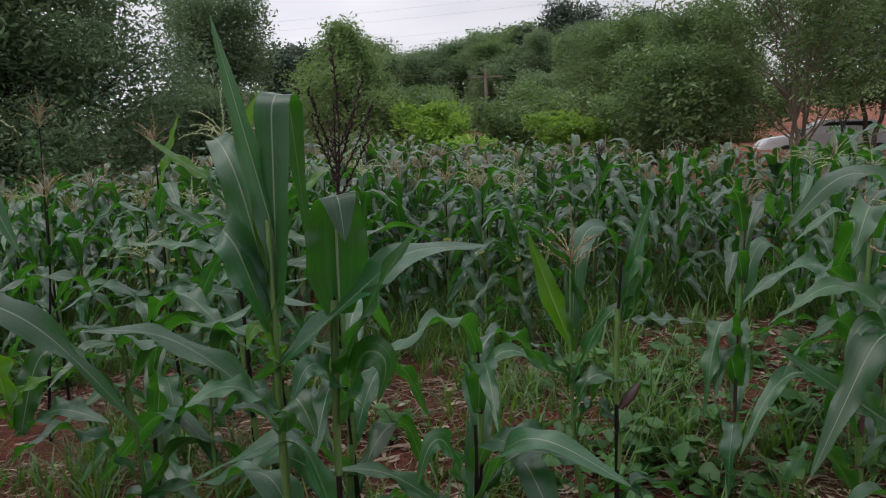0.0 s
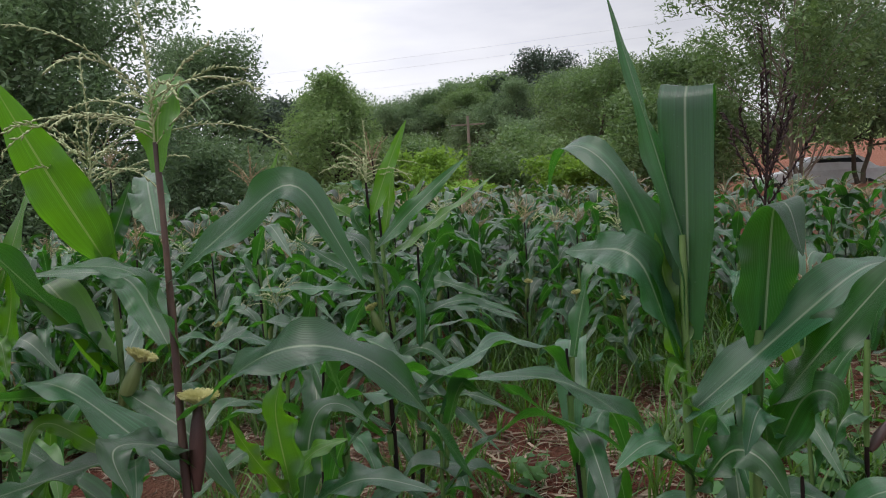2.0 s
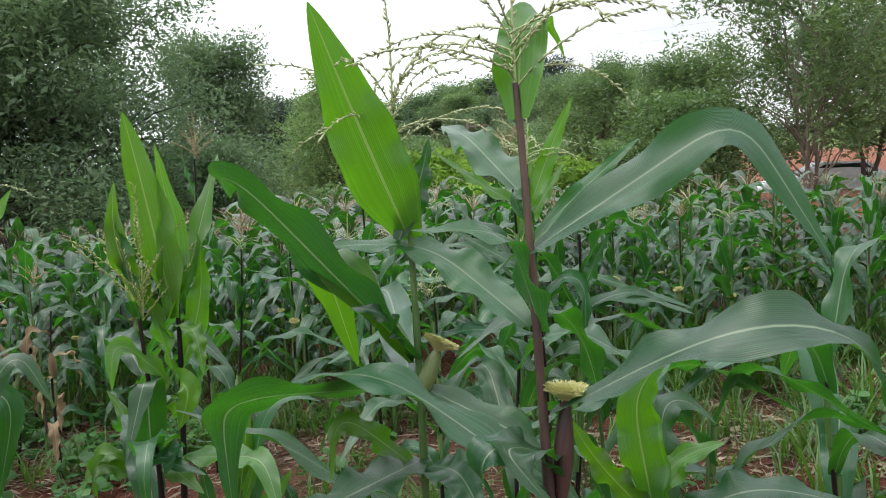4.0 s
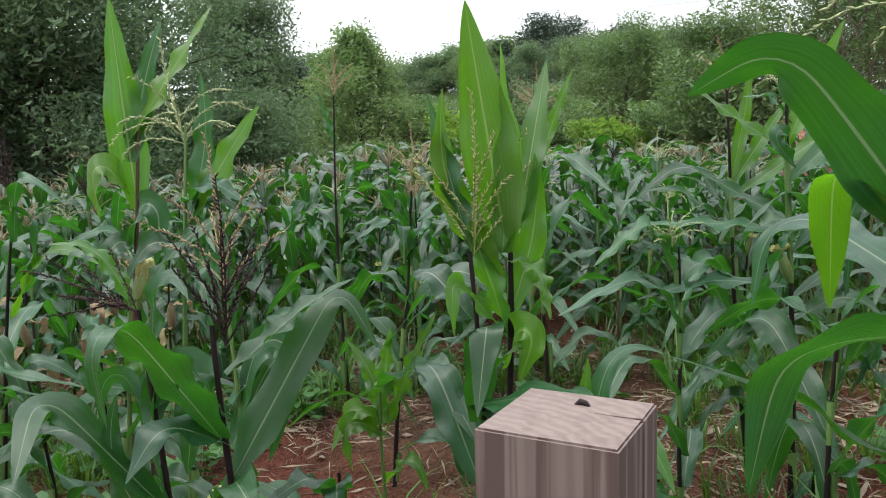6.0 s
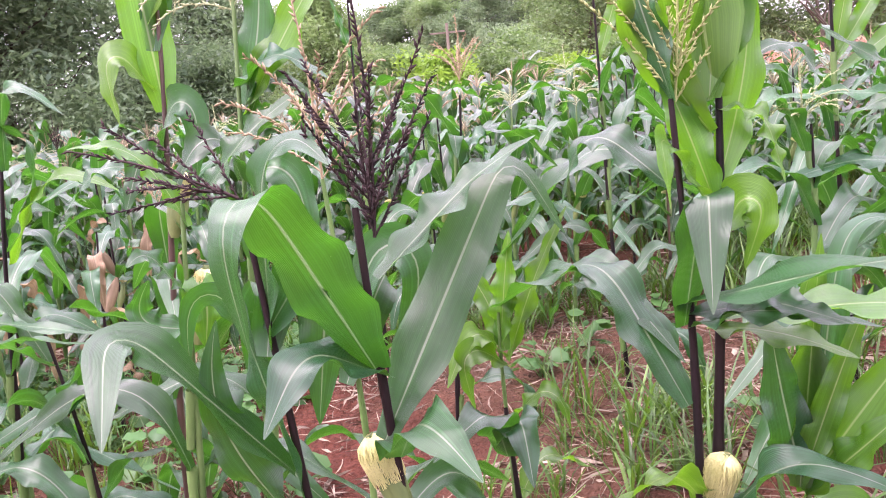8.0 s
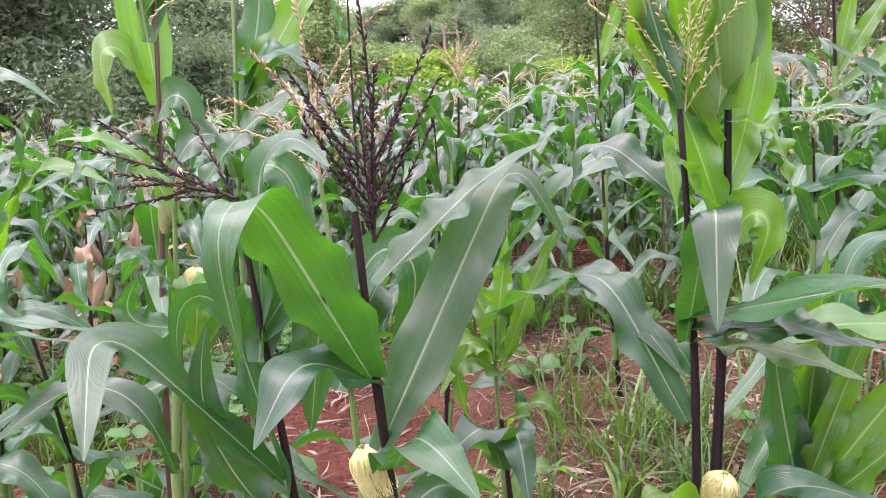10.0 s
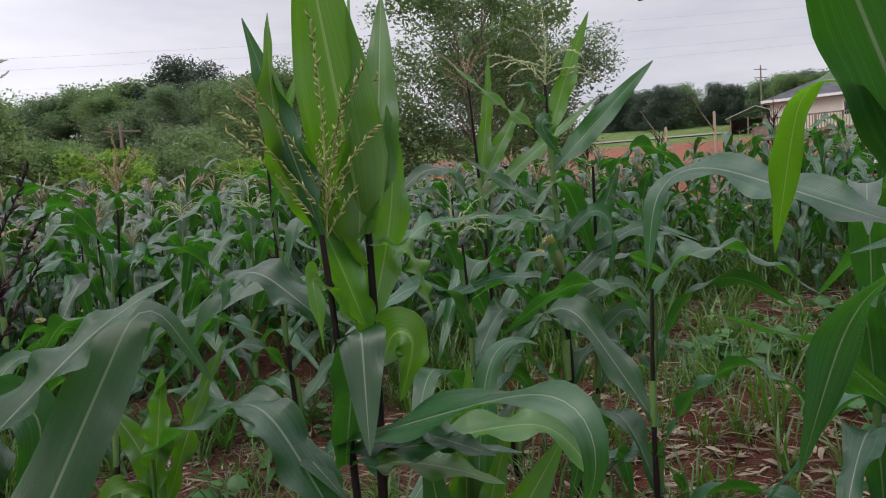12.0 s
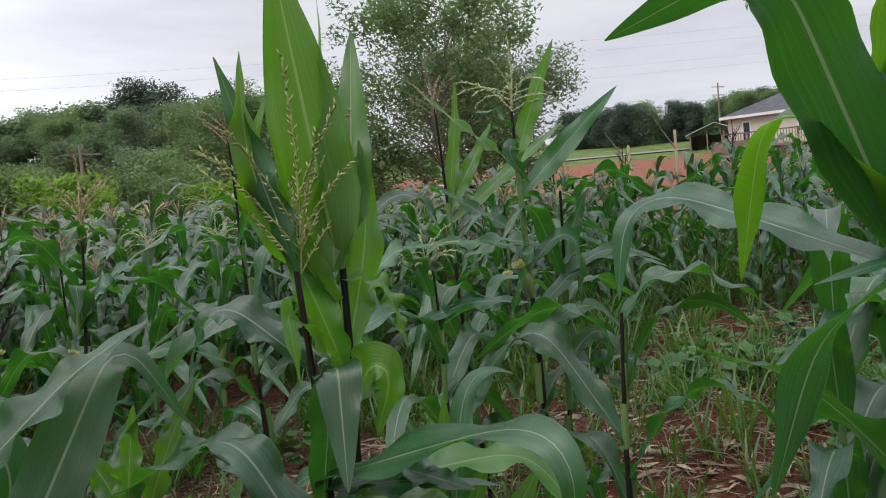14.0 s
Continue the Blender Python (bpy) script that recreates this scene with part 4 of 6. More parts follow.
c = Corn(-2.990, 2.005, 1.444, "maize plant with black stalk and drooping dark tassel", (-0.060, 0.0), 0.0120, STALK_DARK, seed=2)
c.leaf(0.985, -164, 0.580, 0.095, 52, -31, 0.62, 0.03, 94, 0, 0.014, 0.20, roll=-20)
c.tassel(1.444, "dark", 0.80, -70, 0, 7)
c.leaf(1.188, 81, 0.340, 0.075, 64, -84, 0.35, 0.05, 99, 0, 0.012, 0.10, roll=60)
c.leaf(1.199, 0, 0.476, 0.070, 87, -28, 0.70, 0.06, -53, 0, 0.012, 0.20, roll=50)
c.leaf(0.880, 180, 0.404, 0.075, 54, 109, 0.67, 0.20, 46, 0, 0.012, 0.25, roll=75)
c.leaf(0.921, 158, 0.545, 0.080, 75, -89, 0.75, 0.05, 22, 0, 0.012, 0.15, roll=70)
grown(c, 0.15, 0.60, 3, 12, 0.50, 0.080)
c.leaf(1.228, 16, 0.390, 0.095, 54, -100, 0.32, 0.03, -29, 0, 0.012, 0.06, roll=75)

c = Corn(-2.967, 2.350, 1.416, "maize plant with green stalk and tan tassel", (-0.030, 0.0), 0.0110, STALK_GREEN, seed=3)
c.tassel(1.416, "tan", 1.50, -4, 0, 9)
c.leaf(1.038, 0, 0.655, 0.085, 75, -108, 0.44, 0.05, -11, 0, 0.012, 0.10, roll=70)
c.leaf(1.099, 37, 0.388, 0.060, 57, -105, 0.81, 0.06, -37, 0, 0.012, 0.20, roll=40)
c.leaf(0.988, 48, 0.431, 0.080, 59, -77, 0.62, 0.06, 99, 0, 0.012, 0.20, roll=60)
grown(c, 0.15, 0.60, 3, 13, 0.50, 0.080)

c = Corn(-2.288, 2.231, 1.469, "maize plant with dark stalk and tan-green upright tassel", (-0.056, 0.012), 0.0130, STALK_DARK, seed=4)
c.leaf(1.306, 139, 0.350, 0.078, 38, -74, 0.58, 0.06, 21, 0, 0.012, 0.20, roll=-20)
c.leaf(1.050, -60, 0.480, 0.100, 78, -66, 0.55, 0.015, -45, 0, 0.006, 0.08, roll=12)
c.leaf(0.893, 129, 0.553, 0.105, 54, -15, 0.57, 0.05, -18, 0, 0.014, 0.15, roll=-10)
c.leaf(1.092, -62, 0.710, 0.088, 20, -130, 0.79, 0.06, -32, 0, 0.012, 0.15, roll=25)
c.leaf(1.070, -43, 0.340, 0.072, 16, 1, 0.49, 0.04, -29, 0, 0.012, 0.25, roll=30)
c.tassel(1.463, "green", 1.30, 0, 0, 11)
c.leaf(1.463, 156, 0.409, 0.060, 74, 74, 0.67, 0.20, 0, 0, 0.012, 0.10, roll=80)
c.leaf(1.044, -66, 0.358, 0.070, 25, -11, 0.52, 0.08, 48, 0, 0.012, 0.20, roll=20)
c.ear(0.642, -20, 16, 0.160, 0.024, 0.100, False, False)
grown(c, 0.12, 0.60, 3, 14, 0.50, 0.080)

c = Corn(-2.275, 2.256, 1.613, "tall maize plant with a fan of bright upright leaves", (0.022, 0.027), 0.0150, STALK_DARK, YOUNG_OR_BACKLIT_LEAF, seed=5)
c.leaf(1.468, -157, 0.600, 0.140, 81, 78, 0.80, 0.08, 30, 0, 0.006, 0.12, roll=55, mat=YOUNG_OR_BACKLIT_LEAF)
c.leaf(1.468, 36, 0.502, 0.090, 82, 104, 0.52, 0.12, 43, 0, 0.006, 0.15, roll=75, mat=YOUNG_OR_BACKLIT_LEAF)
c.leaf(1.463, 21, 0.517, 0.080, 63, 69, 0.23, 0.04, 39, 0, 0.010, 0.30, roll=10)
c.leaf(1.407, 174, 0.496, 0.080, 54, 101, 0.64, 0.20, 69, 0, 0.012, 0.30, roll=70)
c.leaf(1.272, 161, 0.296, 0.070, 73, 66, 0.70, 0.20, 19, 0, 0.012, 0.20, roll=70, mat=YOUNG_OR_BACKLIT_LEAF)
c.leaf(1.315, 32, 0.404, 0.070, 67, 95, 0.59, 0.20, -32, 0, 0.012, 0.20, roll=70)
c.leaf(1.447, -25, 0.205, 0.050, -2, -76, 0.36, 0.08, -16, 0, 0.012, 0.20, roll=20)
c.leaf(1.180, -61, 0.275, 0.090, 65, -109, 0.51, 0.05, 61, 0, 0.012, 0.20, roll=70)
c.leaf(1.272, -143, 0.329, 0.060, 49, -80, 0.62, 0.05, 65, 0, 0.012, 0.20, roll=-50)
c.leaf(1.058, -22, 0.509, 0.090, 8, -54, 0.66, 0.05, -31, 0, 0.012, 0.20, roll=15)
c.leaf(1.036, -71, 0.288, 0.070, 17, -21, 0.58, 0.20, 44, 0, 0.012, 0.20, roll=10)
grown(c, 0.12, 0.60, 4, 15, 0.55, 0.090)

c = Corn(-1.427, 1.720, 1.828, "tall maize plant with broad leaves and an arching pale tassel", (-0.067, 0.010), 0.0140, STALK_GREEN, seed=6)
c.leaf(1.642, -127, 0.500, 0.135, 62, 65, 0.52, 0.08, -3, 0, 0.008, 0.12, roll=55, mat=YOUNG_OR_BACKLIT_LEAF)
c.leaf(1.390, -165, 0.785, 0.125, 49, -12, 0.68, 0.03, -89, 0, 0.012, 0.14, roll=40)
c.leaf(1.390, 175, 0.620, 0.112, 54, -67, 0.49, 0.04, -108, 0, 0.010, 0.15, roll=-25, mat=YOUNG_OR_BACKLIT_LEAF)
c.leaf(1.357, 105, 0.708, 0.090, 19, -84, 0.71, 0.05, 78, 0, 0.012, 0.20, roll=-25)
c.leaf(1.336, -147, 0.664, 0.110, 6, -73, 0.57, 0.05, -110, 0, 0.012, 0.18, roll=40)
c.leaf(1.181, -119, 0.410, 0.120, 1, -4, 0.52, 0.08, -9, 0, 0.012, 0.20, roll=-5)
c.leaf(1.332, -24, 0.419, 0.088, -19, -47, 0.52, 0.03, 6, 0, 0.012, 0.20, roll=20)
c.leaf(1.164, -60, 0.271, 0.090, 15, -34, 0.58, 0.09, -3, 0, 0.012, 0.20, roll=25)
c.leaf(0.974, -174, 0.640, 0.090, 42, 17, 0.62, 0.11, -1, 0, 0.014, 0.20, roll=5)
c.tassel(1.828, "pale", 1.25, 0, 0, 16)
c.leaf(1.641, 28, 0.227, 0.055, 65, 71, 0.69, 0.20, 32, 0, 0.012, 0.40, roll=70)
c.leaf(1.388, -125, 0.196, 0.050, 63, 1, 0.70, 0.10, -55, 0, 0.012, 0.20, roll=-40)
c.leaf(1.156, -143, 0.346, 0.050, 43, -64, 0.67, 0.05, 52, 0, 0.012, 0.20, roll=-60, mat=YOUNG_OR_BACKLIT_LEAF)
c.ear(1.304, 20, 25, 0.120, 0.020, 0.050, True, False)
grown(c, 0.15, 0.65, 4, 16, 0.55, 0.090)

c = Corn(-1.130, 1.441, 1.908, "tall maize plant with reddish stalk, ripening ear and pale tassel", (-0.130, 0.115), 0.0155, STALK_RED, seed=7)
c.leaf(1.844, 48, 0.323, 0.092, 86, -59, 0.64, 0.08, 2, 0, 0.010, 0.15, roll=35, mat=YOUNG_OR_BACKLIT_LEAF)
c.leaf(1.609, -19, 0.645, 0.088, 32, -61, 0.61, 0.03, 10, 0, 0.012, 0.15, roll=70)
c.leaf(1.314, -35, 1.000, 0.098, 31, -57, 0.49, 0.07, 82, 0, 0.016, 0.20, roll=38)
c.leaf(1.476, 132, 0.560, 0.088, 26, -1, 0.60, 0.07, 65, 0, 0.014, 0.20, roll=-20)
c.leaf(1.719, 121, 0.367, 0.085, 31, 12, 0.60, 0.06, -7, 0, 0.014, 0.20, roll=-15)
c.leaf(1.187, 171, 0.612, 0.105, 36, -15, 0.61, 0.08, -20, 0, 0.014, 0.20, roll=-5)
c.tassel(1.900, "pale", 1.40, -4, 0, 16)
c.leaf(1.465, -133, 0.353, 0.085, 69, 2, 0.55, 0.06, -36, 0, 0.012, 0.20, roll=-25)
c.leaf(1.203, -131, 0.395, 0.080, 46, -135, 0.49, 0.08, -70, 0, 0.012, 0.20, roll=-20)
c.leaf(1.245, -123, 0.325, 0.090, 23, -41, 0.61, 0.08, 91, 0, 0.012, 0.20, roll=-20)
c.ear(1.155, 20, 5, 0.200, 0.018, 0.055, True, True)
grown(c, 0.15, 0.70, 4, 17, 0.55, 0.090)

c = Corn(-0.132, 1.478, 1.598, "tall maize plant with an upright folded leaf and green stalk", (-0.054, -0.036), 0.0160, STALK_GREEN, seed=8)
c.leaf(1.410, 3, 0.660, 0.055, 87, 105, 0.20, 0.04, -14, 0, 0.006, 0.55, roll=-35)
c.leaf(1.400, 62, 0.930, 0.100, 88, -84, 0.53, 0.015, 0, 0, 0.004, 0.06, roll=0)
c.leaf(1.368, 149, 0.678, 0.085, 74, -61, 0.77, 0.12, -49, 0, 0.012, 0.30, roll=-20)
c.leaf(1.344, -167, 0.560, 0.090, 72, -5, 0.43, 0.03, -85, 0, 0.012, 0.20, roll=-60)
c.leaf(1.250, 0, 0.672, 0.115, 41, -5, 0.63, 0.03, 54, 0, 0.012, 0.18, roll=30)
c.leaf(1.297, 127, 0.310, 0.060, 80, 81, 0.71, 0.20, 53, 0, 0.012, 0.20, roll=80, mat=YOUNG_OR_BACKLIT_LEAF)
c.leaf(1.130, -160, 0.516, 0.085, 45, -1, 0.66, 0.10, -6, 0, 0.012, 0.20, roll=-25)
c.leaf(1.131, -131, 0.283, 0.080, 43, -28, 0.65, 0.08, -13, 0, 0.012, 0.20, roll=-20)
c.leaf(1.231, -131, 0.212, 0.050, 74, -76, 0.70, 0.05, -10, 0, 0.012, 0.20, roll=-60, mat=YOUNG_OR_BACKLIT_LEAF)
c.leaf(1.097, -63, 0.296, 0.090, 53, -65, 0.64, 0.08, 36, 0, 0.012, 0.20, roll=60)
grown(c, 0.15, 0.80, 4, 18, 0.55, 0.090)

c = Corn(-0.048, 1.476, 1.615, "maize plant with broad dark leaves and a dark dry tassel", (0.015, -0.006), 0.0110, STALK_DARK, seed=9)
c.sheath(0.98, 1.40, 0.003)
c.leaf(1.365, -70, 0.400, 0.140, 82, -76, 0.72, 0.025, 20, 0, 0.006, 0.06, roll=8)
c.tassel(1.624, "dark", 1.00, 0, 0, 9)
c.leaf(1.225, -58, 0.447, 0.110, 53, 52, 0.53, 0.25, 45, 0, 0.012, 0.20, roll=45)
c.leaf(1.177, -110, 0.246, 0.070, 46, -69, 0.64, 0.05, -31, 0, 0.012, 0.20, roll=-50)
c.leaf(1.106, -37, 0.359, 0.090, 69, -113, 0.65, 0.06, 76, 0, 0.012, 0.20, roll=60)
grown(c, 0.15, 0.80, 4, 19, 0.55, 0.090)

c = Corn(0.539, 2.820, 1.115, "small maize plant with a yellow-tan tassel", (-0.049, 0.0), 0.0110, STALK_GREEN, seed=20)
c.tassel(1.115, "tan", 1.00, 0, 0, 10)
c.leaf(0.804, 180, 0.506, 0.090, 69, 71, 0.67, 0.20, 0, 0, 0.012, 0.20, roll=80, mat=YOUNG_OR_BACKLIT_LEAF)
c.leaf(0.804, 0, 0.692, 0.060, 79, 161, 0.53, 0.20, -10, 0, 0.012, 0.20, roll=40)
c.leaf(0.893, 77, 0.987, 0.090, 85, -171, 0.61, 0.15, -77, 0, 0.012, 0.20, roll=30)
c.leaf(0.690, -159, 0.519, 0.080, 30, -52, 0.62, 0.05, -12, 0, 0.012, 0.20, roll=-30)
c.leaf(0.668, -26, 0.464, 0.080, 68, 36, 0.67, 0.10, 26, 0, 0.012, 0.20, roll=40)
grown(c, 0.12, 0.60, 4, 21, 0.50, 0.080)

c = Corn(0.652, 2.750, 1.183, "maize plant with blackened dry stalk and drooping leaves", (0.042, 0.0), 0.0110, STALK_DARK, seed=22)
c.sheath(0.62, 1.00, 0.004)
c.leaf(0.970, 0, 0.497, 0.090, 77, -110, 0.51, 0.03, 38, 0, 0.012, 0.20, roll=10)
c.leaf(0.959, 35, 0.494, 0.060, 78, 66, 0.86, 0.20, -35, 0, 0.012, 0.20, roll=70)
c.leaf(0.948, -44, 0.327, 0.060, 14, -6, 0.46, 0.10, 44, 0, 0.012, 0.20, roll=20)
c.leaf(0.708, -135, 0.370, 0.080, 27, -74, 0.44, 0.06, -45, 0, 0.012, 0.20, roll=-30)
c.ear(0.598, 30, 45, 0.130, 0.020, 0.000, False, True)
grown(c, 0.15, 0.50, 2, 23, 0.45, 0.070)

c = Corn(-2.686, 2.750, 0.971, "young bright green maize plant without a tassel", (0.028, 0.0), 0.0100, STALK_GREEN, YOUNG_OR_BACKLIT_LEAF, seed=24)
c.leaf(0.880, 0, 0.304, 0.070, 83, 80, 0.75, 0.20, 0, 0, 0.012, 0.20, roll=60)
c.leaf(0.850, -139, 0.280, 0.070, 52, -62, 0.45, 0.06, -16, 0, 0.012, 0.20, roll=-40)
c.leaf(0.834, 0, 0.433, 0.060, 71, 60, 0.62, 0.20, 0, 0, 0.012, 0.20, roll=50)
c.leaf(0.818, -131, 0.327, 0.070, 37, -101, 0.52, 0.05, -49, 0, 0.012, 0.20, roll=-60)
c.leaf(0.865, 126, 0.301, 0.060, 69, 51, 0.57, 0.20, 54, 0, 0.012, 0.20, roll=-40)
c.leaf(0.661, -48, 0.311, 0.060, 47, -79, 0.64, 0.06, 48, 0, 0.012, 0.20, roll=30)
c.leaf(0.987, -59, 0.681, 0.125, 27, -43, 0.59, 0.06, 11, 0, 0.016, 0.20, roll=20, mat=CORN_LEAF)
c.leaf(1.120, -25, 0.608, 0.100, 49, -39, 0.60, 0.05, 9, 0, 0.012, 0.20, roll=25, mat=CORN_LEAF)
grown(c, 0.10, 0.40, 3, 25, 0.40, 0.060)

c = Corn(-2.667, 2.200, 0.950, "short maize plant with dark arching leaves", (-0.003, 0.0), 0.0110, STALK_DARK, seed=26)
c.leaf(0.854, -101, 0.331, 0.090, 51, -23, 0.60, 0.06, -37, 0, 0.012, 0.20, roll=-15)
c.leaf(0.877, -77, 0.260, 0.075, 45, -62, 0.57, 0.05, -3, 0, 0.012, 0.20, roll=30)
grown(c, 0.15, 0.60, 4, 27, 0.50, 0.080)

c = Corn(-2.111, 2.250, 0.750, "young bright green maize plant with a fan of leaves", (0.003, 0.0), 0.0130, STALK_GREEN, YOUNG_OR_BACKLIT_LEAF, seed=28)
c.leaf(0.707, -154, 0.363, 0.085, 75, 84, 0.75, 0.20, -26, 0, 0.012, 0.20, roll=80, mat=CORN_LEAF)
c.leaf(0.707, 41, 0.495, 0.080, 80, 81, 0.57, 0.20, -4, 0, 0.012, 0.20, roll=80)
c.leaf(0.707, -25, 0.420, 0.055, 75, 70, 0.68, 0.20, 25, 0, 0.012, 0.20, roll=80)
c.leaf(0.695, -30, 0.409, 0.090, 63, 53, 0.56, 0.20, 30, 0, 0.012, 0.20, roll=70)
c.leaf(0.683, -67, 0.308, 0.080, 52, 51, 0.58, 0.15, 52, 0, 0.012, 0.20, roll=50)
c.leaf(0.707, 32, 0.650, 0.070, 79, -25, 0.81, 0.06, -16, 0, 0.012, 0.20, roll=40, mat=CORN_LEAF)
c.leaf(0.695, 75, 0.448, 0.080, 80, 50, 0.85, 0.10, -46, 0, 0.012, 0.20, roll=60)

c = Corn(-3.679, 2.970, 1.902, "tall maize plant with bright upright leaves", (0.143, 0.0), 0.0140, STALK_RED, seed=30)
c.leaf(1.632, -122, 0.720, 0.128, 86, 87, 0.46, 0.25, -58, 0, 0.012, 0.15, roll=85, mat=YOUNG_OR_BACKLIT_LEAF)
c.leaf(1.795, 66, 0.515, 0.085, 78, 71, 0.51, 0.20, -44, 0, 0.012, 0.40, roll=70)
c.leaf(1.866, 7, 0.550, 0.090, 55, 54, 0.55, 0.20, -7, 0, 0.012, 0.20, roll=60, mat=YOUNG_OR_BACKLIT_LEAF)
c.leaf(1.687, -128, 0.330, 0.095, 55, -96, 0.44, 0.05, -52, 0, 0.012, 0.20, roll=-60, mat=YOUNG_OR_BACKLIT_LEAF)
c.leaf(1.503, -33, 0.431, 0.090, 63, -100, 0.48, 0.06, 33, 0, 0.012, 0.20, roll=70)
c.leaf(1.448, -139, 0.335, 0.070, 24, -49, 0.50, 0.08, -41, 0, 0.012, 0.20, roll=-25)
c.leaf(1.410, -93, 0.337, 0.080, 70, -68, 0.43, 0.06, -41, 0, 0.012, 0.20, roll=-50)
c.ear(1.278, 10, 15, 0.200, 0.030, 0.090, False, False)
grown(c, 0.15, 0.80, 5, 31, 0.60, 0.090)

c = Corn(-3.319, 2.700, 1.901, "maize plant with a pale drooping tassel", (0.082, 0.0), 0.0120, STALK_GREEN, seed=32)
c.tassel(1.840, "pale", 1.25, 10, 180, 14)
c.leaf(1.616, 0, 0.448, 0.095, 69, 96, 0.57, 0.20, 0, 0, 0.012, 0.20, roll=70)
c.leaf(1.600, -18, 0.434, 0.095, 53, 53, 0.63, 0.20, 18, 0, 0.012, 0.20, roll=70, mat=YOUNG_OR_BACKLIT_LEAF)
c.leaf(1.664, -41, 0.299, 0.080, 24, -35, 0.57, 0.06, 41, 0, 0.012, 0.20, roll=30)
c.leaf(1.503, 0, 0.311, 0.060, 71, -54, 0.67, 0.10, 0, 0, 0.012, 0.20, roll=50)
c.leaf(1.437, -101, 0.330, 0.080, 69, -61, 0.44, 0.08, -79, 0, 0.012, 0.20, roll=-50)
c.leaf(1.388, -33, 0.416, 0.090, 52, -87, 0.37, 0.08, 33, 0, 0.012, 0.20, roll=60)
grown(c, 0.15, 0.80, 4, 33, 0.60, 0.090)

c = Corn(-4.413, 3.200, 1.754, "maize plant with a reddish drooping tassel", (0.270, 0.0), 0.0120, STALK_DARK, seed=34)
c.tassel(1.753, "dark", 1.10, -30, 0, 16)
c.leaf(1.566, -38, 0.476, 0.060, 73, -41, 0.59, 0.06, 38, 0, 0.012, 0.20, roll=40)
c.leaf(1.382, -14, 0.514, 0.070, 47, 178, 0.60, 0.10, 14, 0, 0.012, 0.20, roll=30)
c.leaf(1.269, -16, 0.567, 0.080, 59, -32, 0.64, 0.10, 16, 0, 0.012, 0.20, roll=30, mat=YOUNG_OR_BACKLIT_LEAF)
c.leaf(1.038, -79, 0.810, 0.070, 24, -9, 0.42, 0.10, 73, 0, 0.012, 0.20, roll=20)
grown(c, 0.15, 0.90, 5, 35, 0.60, 0.085)

c = Corn(-1.149, 3.460, 1.767, "tall maize plant with dark stalk, pale tassel and young ears", (-0.046, 0.0), 0.0140, STALK_DARK, seed=36)
c.tassel(1.767, "pale", 1.10, 0, 0, 13)
c.sheath(1.05, 1.55, 0.003)
c.leaf(1.575, 0, 0.505, 0.075, 70, 64, 0.50, 0.20, 0, 0, 0.012, 0.20, roll=85, mat=YOUNG_OR_BACKLIT_LEAF)
c.leaf(1.445, -9, 0.608, 0.085, 44, 40, 0.44, 0.20, 9, 0, 0.012, 0.20, roll=70)
c.leaf(1.554, -171, 0.505, 0.060, 30, 38, 0.46, 0.20, -3, 0, 0.012, 0.20, roll=-50, mat=YOUNG_OR_BACKLIT_LEAF)
c.leaf(1.661, 180, 0.231, 0.045, 56, -4, 0.58, 0.06, 0, 0, 0.012, 0.20, roll=-30)
c.leaf(1.510, -131, 0.330, 0.060, 66, -126, 0.50, 0.05, -49, 0, 0.012, 0.20, roll=-60)
c.leaf(1.295, 180, 0.430, 0.070, 28, 34, 0.51, 0.15, 0, 0, 0.012, 0.20, roll=-40)
c.leaf(1.252, -163, 0.597, 0.070, 10, 0, 0.47, 0.10, -13, 0, 0.012, 0.20, roll=-25)
c.leaf(1.249, -86, 0.523, 0.090, 9, -63, 0.16, 0.05, -82, 0, 0.012, 0.20, roll=40)
c.leaf(1.032, -161, 0.619, 0.080, 12, -16, 0.52, 0.10, -15, 0, 0.012, 0.20, roll=-25)
c.leaf(1.162, -24, 0.563, 0.060, 53, -93, 0.37, 0.06, 24, 0, 0.012, 0.20, roll=60)
c.leaf(0.987, 0, 0.710, 0.070, 39, -24, 0.58, 0.10, 0, 0, 0.012, 0.20, roll=35)
c.leaf(0.898, -26, 0.424, 0.075, 38, -51, 0.55, 0.10, 16, 0, 0.012, 0.20, roll=35)
c.leaf(0.589, -164, 0.598, 0.080, 37, -37, 0.77, 0.08, -5, 0, 0.012, 0.20, roll=-25)
c.ear(1.057, 200, 20, 0.130, 0.022, 0.050, True, False)
grown(c, 0.15, 0.80, 4, 37, 0.55, 0.085)

c = Corn(-1.049, 3.500, 1.465, "maize plant with dark stalk and drooping leaves", (0.064, 0.0), 0.0130, STALK_DARK, seed=38)
c.sheath(0.95, 1.17, 0.004)
c.leaf(1.174, 0, 0.318, 0.070, 67, 55, 0.83, 0.10, 0, 0, 0.012, 0.20, roll=60)
c.leaf(1.130, -15, 0.515, 0.080, 26, -22, 0.42, 0.10, 15, 0, 0.012, 0.20, roll=30)
c.leaf(0.767, -22, 0.509, 0.070, 52, -117, 0.43, 0.06, 22, 0, 0.012, 0.20, roll=60)
grown(c, 0.20, 1.30, 7, 39, 0.55, 0.080)

c = Corn(-2.873, 4.160, 1.547, "maize plant with a tan tassel and folded top leaf", (0.125, 0.0), 0.0120, STALK_DARK, seed=40)
c.tassel(1.608, "tan", 1.00, 0, 0, 12)
c.leaf(1.204, -99, 0.315, 0.100, 75, -74, 0.63, 0.04, 17, 0, 0.012, 0.20, roll=-10)
